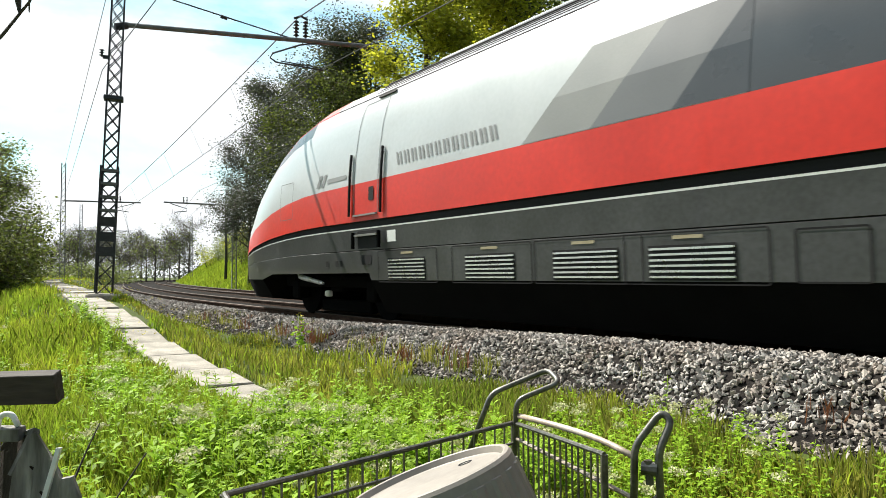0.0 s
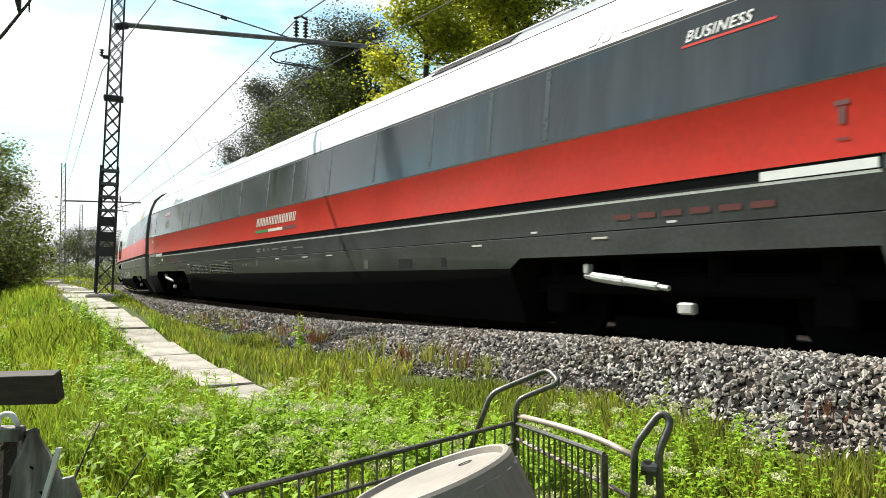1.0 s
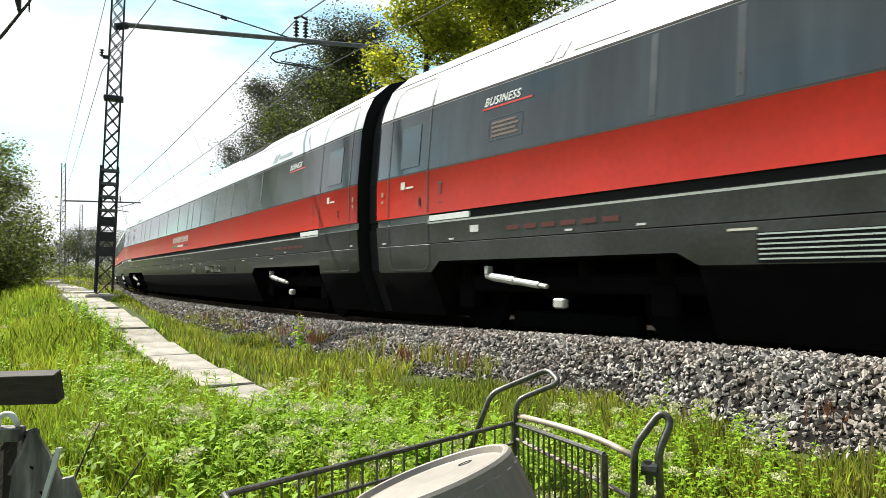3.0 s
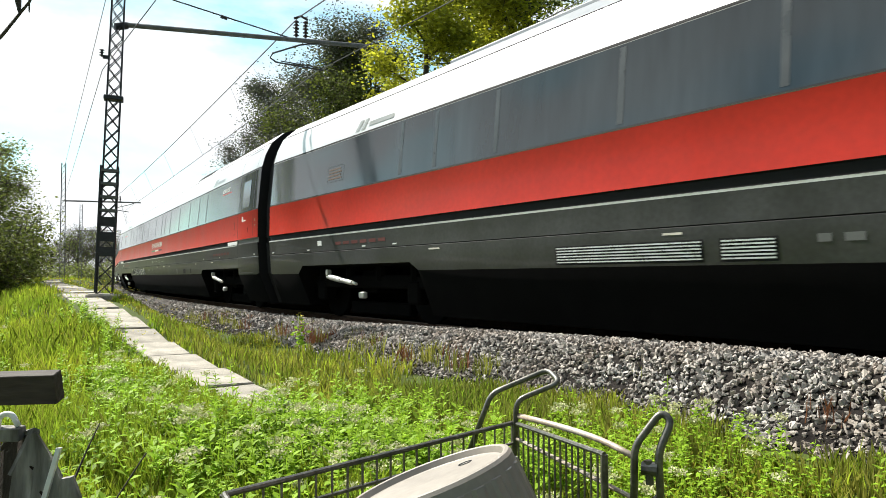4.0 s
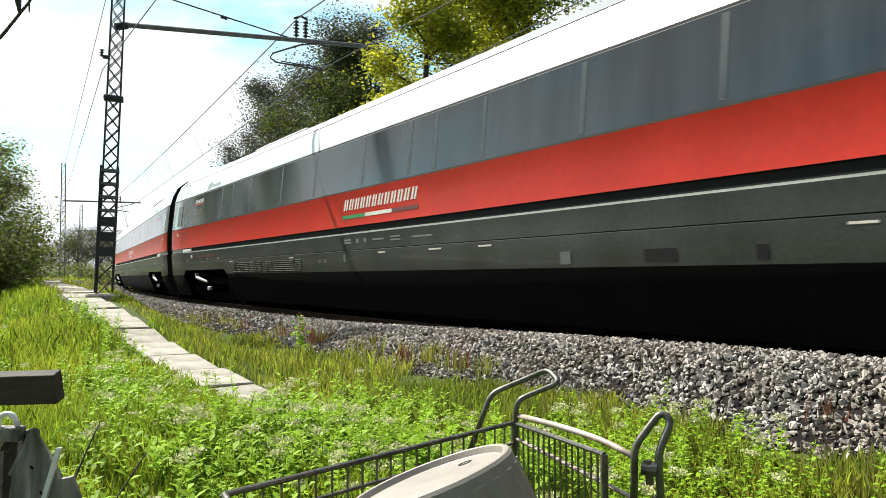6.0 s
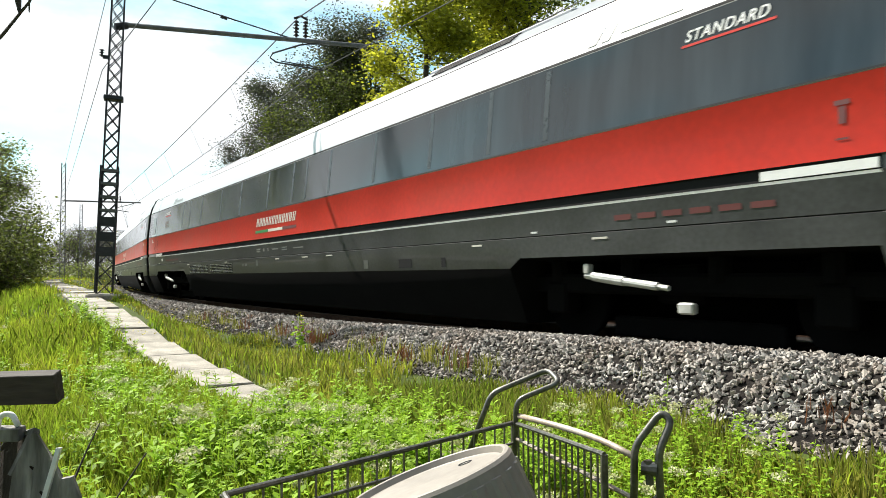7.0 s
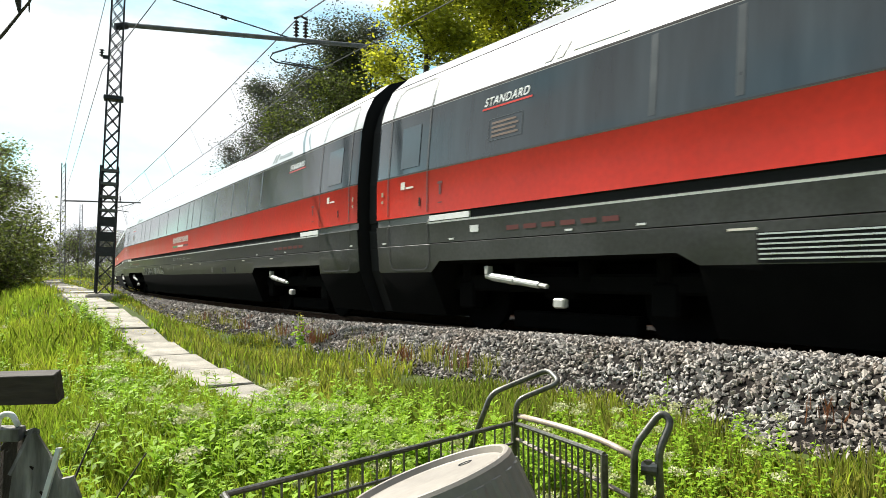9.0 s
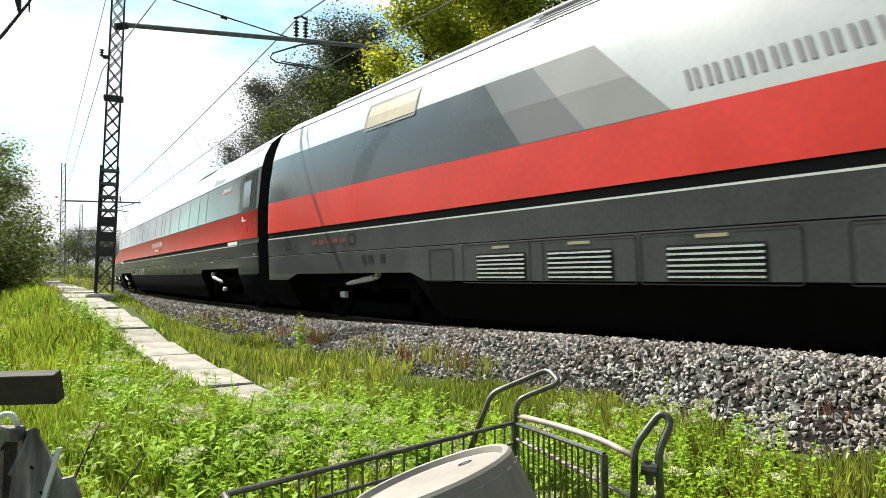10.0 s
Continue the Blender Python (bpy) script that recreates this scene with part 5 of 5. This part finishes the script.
M_PLASTICWHITE = mat("white_plastic_hook", (0.75, 0.76, 0.74), 0.4, var=0.05)

cart = empty("wire_trolley", "rusty galvanised wire trolley standing in the weeds", "trolley", m=FG)
C0, C1, C2 = Vector((0.26, 2.68, 0)), Vector((0.487, 2.20, 0)), Vector((-0.547, 1.81, 0))
C3 = C1 + C2 - C0
UP = Vector((0, 0, 1))
TOP, FLOOR, GROUND = 0.14, -0.17, -0.60
for a, b in ((C0, C1), (C0, C2), (C2, C3)):
    part("top_rail", *tube([a + UP * TOP, b + UP * TOP], 0.0085, 8), M_CART, cart)
    if a is not C0 or b is not C1:
        part("mid_rail", *tube([a + UP * (TOP - 0.075), b + UP * (TOP - 0.075)], 0.006, 6), M_CART, cart)
    part("bottom_rail", *tube([a + UP * FLOOR, b + UP * FLOOR], 0.009, 6), M_CART, cart)
    k = max(4, int((b - a).length / (0.033 if b is C1 else 0.056)))
    for i in range(1, k):
        p = a.lerp(b, i / k)
        part("upright_wire", *tube([p + UP * FLOOR, p + UP * TOP], 0.0038, 5), M_CART, cart)
for i in range(1, 12):
    part("floor_wire", *tube([C0.lerp(C2, i / 12) + UP * FLOOR, C1.lerp(C3, i / 12) + UP * FLOOR], 0.004, 5), M_CART, cart)
for c in (C0, C1, C2, C3):
    g = part("leg", *tube([c + UP * TOP, c + UP * (GROUND + 0.06)], 0.012, 8), M_CART, cart)
    part("wheel", *turned(tube([(0, 0, -0.018), (0, 0, -0.012), (0, 0, 0.012), (0, 0, 0.018)], [0.04, 0.055, 0.055, 0.04], 14), Matrix.Translation(c + UP * (GROUND + 0.05)) @ pose(0, 0, 0, 0, 90, 40)), M_BLACK, g)


def bend(points, r=0.03):
    """Rounds the corners of a bent tube."""
    pts = [Vector(p) for p in points]
    res = [pts[0]]
    for i in range(1, len(pts) - 1):
        a, b, c = pts[i - 1], pts[i], pts[i + 1]
        p, q = b + (a - b).normalized() * min(r, (a - b).length * 0.45), b + (c - b).normalized() * min(r, (c - b).length * 0.45)
        res += [p.lerp(b, t) * (1 - t) + b.lerp(q, t) * t for t in (0, 0.25, 0.5, 0.75, 1)]
    return res + [pts[-1]]


part("handle", *tube(bend([(0.10, 2.76, 0.02), (0.182, 2.76, 0.234), (0.40, 2.76, 0.325), (0.43, 2.66, 0.29), (0.268, 2.66, 0.225), (0.258, 2.68, -0.10)], 0.035), 0.0105, 8), M_CART, cart, "bent tubular handle", smooth=True)
part("handle", *tube(bend([(0.560, 2.15, -0.12), (0.566, 2.15, 0.175), (0.646, 2.15, 0.278), (0.672, 2.13, 0.255), (0.628, 2.12, 0.165), (0.637, 2.12, -0.12)], 0.03), 0.0115, 8), M_CART, cart, "bent tubular handle", smooth=True)
part("curved_bar", *tube(bend([(0.265, 2.68, 0.168), (0.40, 2.45, 0.172), (0.50, 2.28, 0.165), (0.566, 2.15, 0.145)], 0.12), 0.0105, 8), M_CARTRUST, cart, "pale rusty curved bar", smooth=True)
part("lower_bar", *tube([(0.27, 2.66, 0.085), (0.40, 2.42, 0.06), (0.565, 2.16, 0.02)], 0.008, 8), M_CARTRUST, cart)
part("clamp", *soup(tube([(0.585, 2.14, 0.115), (0.625, 2.12, 0.115)], 0.02, 10), tube([(0.60, 2.13, 0.14), (0.605, 2.13, 0.07)], 0.012, 8)), M_CART, cart)
part("strut", *tube([(0.57, 2.15, -0.02), (0.632, 2.12, 0.04)], 0.010, 8), M_CART, cart)

# upturned tub with a ribbed wall
tub = empty("plastic_tub", "upturned beige ribbed plastic tub lying in the trolley", "tub", m=FG @ Matrix.Translation((-0.04, 1.70, 0.215)) @ pose(0, 0, 0, -5, -20, 0))
N = 144
def tub_ring(r, z, rib=0.0):
    return [((r + (rib if (k % 6) < 3 else 0)) * math.cos(2 * math.pi * k / N), (r + (rib if (k % 6) < 3 else 0)) * math.sin(2 * math.pi * k / N), z) for k in range(N)]
rings = [tub_ring(0.178, -0.018), tub_ring(0.184, -0.016), tub_ring(0.190, -0.002), tub_ring(0.196, 0.0), tub_ring(0.203, -0.002), tub_ring(0.208, -0.010), tub_ring(0.210, -0.03), tub_ring(0.2105, -0.032, 0.0045), tub_ring(0.226, -0.20, 0.0045), tub_ring(0.227, -0.202), tub_ring(0.232, -0.25), tub_ring(0.245, -0.252), tub_ring(0.247, -0.27), tub_ring(0.236, -0.272)]
v = [p for r in rings for p in r]
f = [(i * N + k, (i + 1) * N + k, (i + 1) * N + (k + 1) % N, i * N + (k + 1) % N) for i in range(len(rings) - 1) for k in range(N)]
part("wall", v, f, M_TUB, tub)
part("base", tub_ring(0.179, -0.0175), [tuple(range(N))], M_TUB, tub, "recessed flat base")
part("mould_mark", *tube([(0.09 + 0.018 * math.cos(a), 0.085 + 0.012 * math.sin(a), -0.0165) for a in np.linspace(0.3, 5.6, 14)], 0.0016, 4), M_CHEV_MID, tub)

rack = empty("broken_wooden_rack", "broken rack of brown weathered boards in the grass", "wooden rack", m=FG)
part("post", *box(-1.62, 2.20, -0.62, -1.55, 2.27, 0.48, 0.006), M_WOODBROWN, rack)
part("board", *turned(box(-0.33, -0.025, -0.046, 0.265, 0.025, 0.046, 0.002), Matrix.Translation((-1.435, 2.19, 0.345)) @ pose(0, 0, 0, 14, -1.2, 2)), M_WOODBROWN, rack, "brown board with a sunlit top edge")
part("board", *turned(box(-0.30, -0.02, -0.018, 0.13, 0.02, 0.018, 0.002), Matrix.Translation((-1.295, 2.0, 0.252)) @ pose(0, 0, 0, 5, 0, 1)), M_WOOD, rack)
part("hook", *tube(bend([(-1.232, 2.0, 0.16), (-1.232, 2.0, 0.30), (-1.195, 2.0, 0.31), (-1.175, 2.0, 0.272)], 0.03), 0.008, 8), M_PLASTICWHITE, rack, "white plastic hook", smooth=True)
part("hook_stem", *tube([(-1.232, 2.0, 0.16), (-1.225, 2.0, -0.05)], 0.006, 6), M_PLASTICWHITE, rack)

# dark colour holds the shade inside the crate and in its pits
M_SHADE_WOOD = mat("rotten_dark_wood", (0.035, 0.026, 0.02), 0.95, var=0.3, scale=9, bump=0.5, spec=0.1)
crate = empty("broken_crate", "split grey weathered wooden crate leaning in the grass", "crate", m=FG)
def board(p, q, across, thick, w0, w1, jag=0.0):
    """A board from p to q, w0 wide at p and w1 at q, along 'across'."""
    p, q, c = Vector(p), Vector(q), Vector(across).normalized()
    nrm = (q - p).cross(c).normalized() * thick
    out, k = [], 6
    for i in range(k + 1):
        t = i / k
        e = p.lerp(q, t)
        w = (w0 + (w1 - w0) * t) / 2
        j = jag * math.sin(i * 2.3)
        out += [e - c * (w + j) - nrm / 2, e + c * (w - j) - nrm / 2, e + c * (w - j) + nrm / 2, e - c * (w + j) + nrm / 2]
    f = [(4 * i + a, 4 * i + (a + 1) % 4, 4 * i + 4 + (a + 1) % 4, 4 * i + 4 + a) for i in range(k) for a in range(4)]
    return out, f + [(3, 2, 1, 0), (4 * k, 4 * k + 1, 4 * k + 2, 4 * k + 3)]
def plate(corners, thick):
    """A flat broken panel from its outline; the outline's corners are (right, forward, up)."""
    pts = [Vector(p) for p in corners]
    nrm = (pts[1] - pts[0]).cross(pts[2] - pts[0]).normalized() * thick
    n = len(pts)
    return pts + [p + nrm for p in pts], [tuple(range(n)), tuple(range(2 * n - 1, n - 1, -1))] + [(k, n + k, n + (k + 1) % n, (k + 1) % n) for k in range(n)]
part("panel", *plate([(-1.24, 1.93, -0.60), (-0.98, 2.02, -0.60), (-1.035, 2.02, 0.06), (-1.062, 2.02, 0.135), (-1.085, 2.00, 0.20), (-1.115, 1.985, 0.262), (-1.13, 1.985, 0.255), (-1.165, 1.965, 0.15)], 0.02), M_WOOD, crate, "grey pitted wooden panel")
part("panel", *plate([(-1.24, 1.93, -0.60), (-1.115, 1.985, 0.255), (-1.20, 2.08, 0.222), (-1.29, 2.16, 0.188), (-1.355, 2.22, 0.13), (-1.40, 2.22, -0.60)], 0.02), M_SHADE_WOOD, crate, "dark inner panel")
part("panel", *plate([(-1.40, 2.24, -0.60), (-1.35, 2.24, 0.10), (-1.30, 2.26, 0.14), (-1.24, 2.28, 0.08), (-1.16, 2.28, -0.60)], 0.02), M_WOOD, crate)
# bar added along the rim to draw its sunlit edge
part("rim", *tube([(-1.165, 1.955, 0.15), (-1.118, 1.98, 0.262), (-1.20, 2.075, 0.227), (-1.29, 2.155, 0.193), (-1.355, 2.215, 0.137)], [0.010, 0.014, 0.018, 0.017, 0.014], 6), M_WOOD, crate, "splintered pale rim")
# dark pegs stand for the shaded pits in the panel
for k in range(7):
    part("nail_hole", *tube([(-1.12 + 0.012 * k - 0.03 * (k % 2), 1.985 + 0.004 * k, 0.17 - 0.035 * k), (-1.12 + 0.012 * k - 0.03 * (k % 2), 1.965 + 0.004 * k, 0.165 - 0.035 * k)], 0.008, 5), M_SHADE_WOOD, crate)
part("edge_strip", *board((-1.155, 1.90, -0.60), (-1.12, 1.985, 0.255), (0.4, -0.9, 0), 0.012, 0.02, 0.025), M_WOOD, crate)
part("batten", *board((-1.20, 1.90, -0.45), (-1.056, 1.99, 0.215), (1, 0.1, 0), 0.014, 0.016, 0.012), M_PLASTICWHITE, crate, "pale edge strip")
part("panel", *plate([(-1.10, 1.97, -0.60), (-0.95, 2.0, -0.60), (-0.985, 2.0, 0.05), (-1.018, 2.0, 0.138), (-1.043, 1.99, 0.135), (-1.06, 1.98, 0.04)], 0.02), M_WOOD, crate, "short grey splintered panel")
part("rail", *turned(box(-0.26, -0.03, -0.018, 0.13, 0.03, 0.018, 0.004), Matrix.Translation((-1.22, 1.84, 0.075)) @ pose(0, 0, 0, 0, 4, -2)), M_WOOD, crate, "sunlit lower board")

for k, pts in enumerate((((-1.32, 2.30, -0.45), (-1.20, 2.35, 0.02), (-1.17, 2.38, 0.12), (-1.14, 2.40, 0.20)), ((-1.45, 2.9, -0.50), (-1.32, 2.9, -0.22), (-1.19, 2.9, -0.02)))):
    t = empty("dry_stick", "thin dark dry stick standing in the grass", "stick", m=FG)
    part("stem", *tube(pts, [0.005, 0.004, 0.003, 0.002][:len(pts)], 5), M_BARK, t)

# a tall yellow-flowered stalk by the ballast
b = on_line(8.7, -2.75)
stalk = empty("tall_weed", "tall leafy weed with small yellow flowers by the ballast", "weed", m=Matrix.Translation((b.x, b.y, ground_at(b.x, b.y))))
rngs = np.random.default_rng(3)
part("stem", *tube([(0, 0, -0.05), (0.01, 0, 0.25), (-0.01, 0.01, 0.55)], [0.006, 0.005, 0.003], 5), M_WEED, stalk)
c = np.stack([rngs.normal(size=60) * 0.035, rngs.normal(size=60) * 0.035, rngs.uniform(0.05, 0.5, 60)], 1)
o = new("foliage", quad_mesh("foliage", leaves(rngs, c, 0.07), M_WEED))
o.parent = stalk
c = np.stack([rngs.normal(size=40) * 0.03, rngs.normal(size=40) * 0.03, rngs.uniform(0.42, 0.58, 40)], 1)
o = new("blossom", quad_mesh("blossom", leaves(rngs, c, 0.022, 1.0), M_YFLOWER))
o.parent = stalk

# a made-up leafless tree, trunk out of view; its limb replaces a hanging wire
t = empty("tree", "made-up leafless tree standing in for a wire with its tensioner", "tree", m=FG)
part("trunk", *tube([(-5.0, 6.1, -0.8), (-4.9, 6.05, 1.2), (-4.75, 6.0, 2.6), (-4.6, 6.0, 4.4)], [0.11, 0.09, 0.07, 0.03], 8), M_BARK, t, smooth=True)
part("limb", *tube([(-4.86, 6.03, 1.6), (-4.2, 6.0, 2.25), (-3.72, 6.0, 2.74), (-3.5, 6.0, 3.02), (-3.3, 6.0, 3.45)], [0.04, 0.022, 0.014, 0.011, 0.006], 6), M_BARK, t)
part("twig", *tube([(-3.58, 6.0, 2.92), (-3.60, 6.0, 3.05), (-3.52, 6.0, 3.2)], [0.012, 0.03, 0.008], 5), M_BARK, t)
part("twig", *tube([(-3.48, 6.0, 3.2), (-3.50, 6.0, 3.04), (-3.50, 6.0, 2.93)], [0.01, 0.009, 0.005], 5), M_BARK, t)


motions()
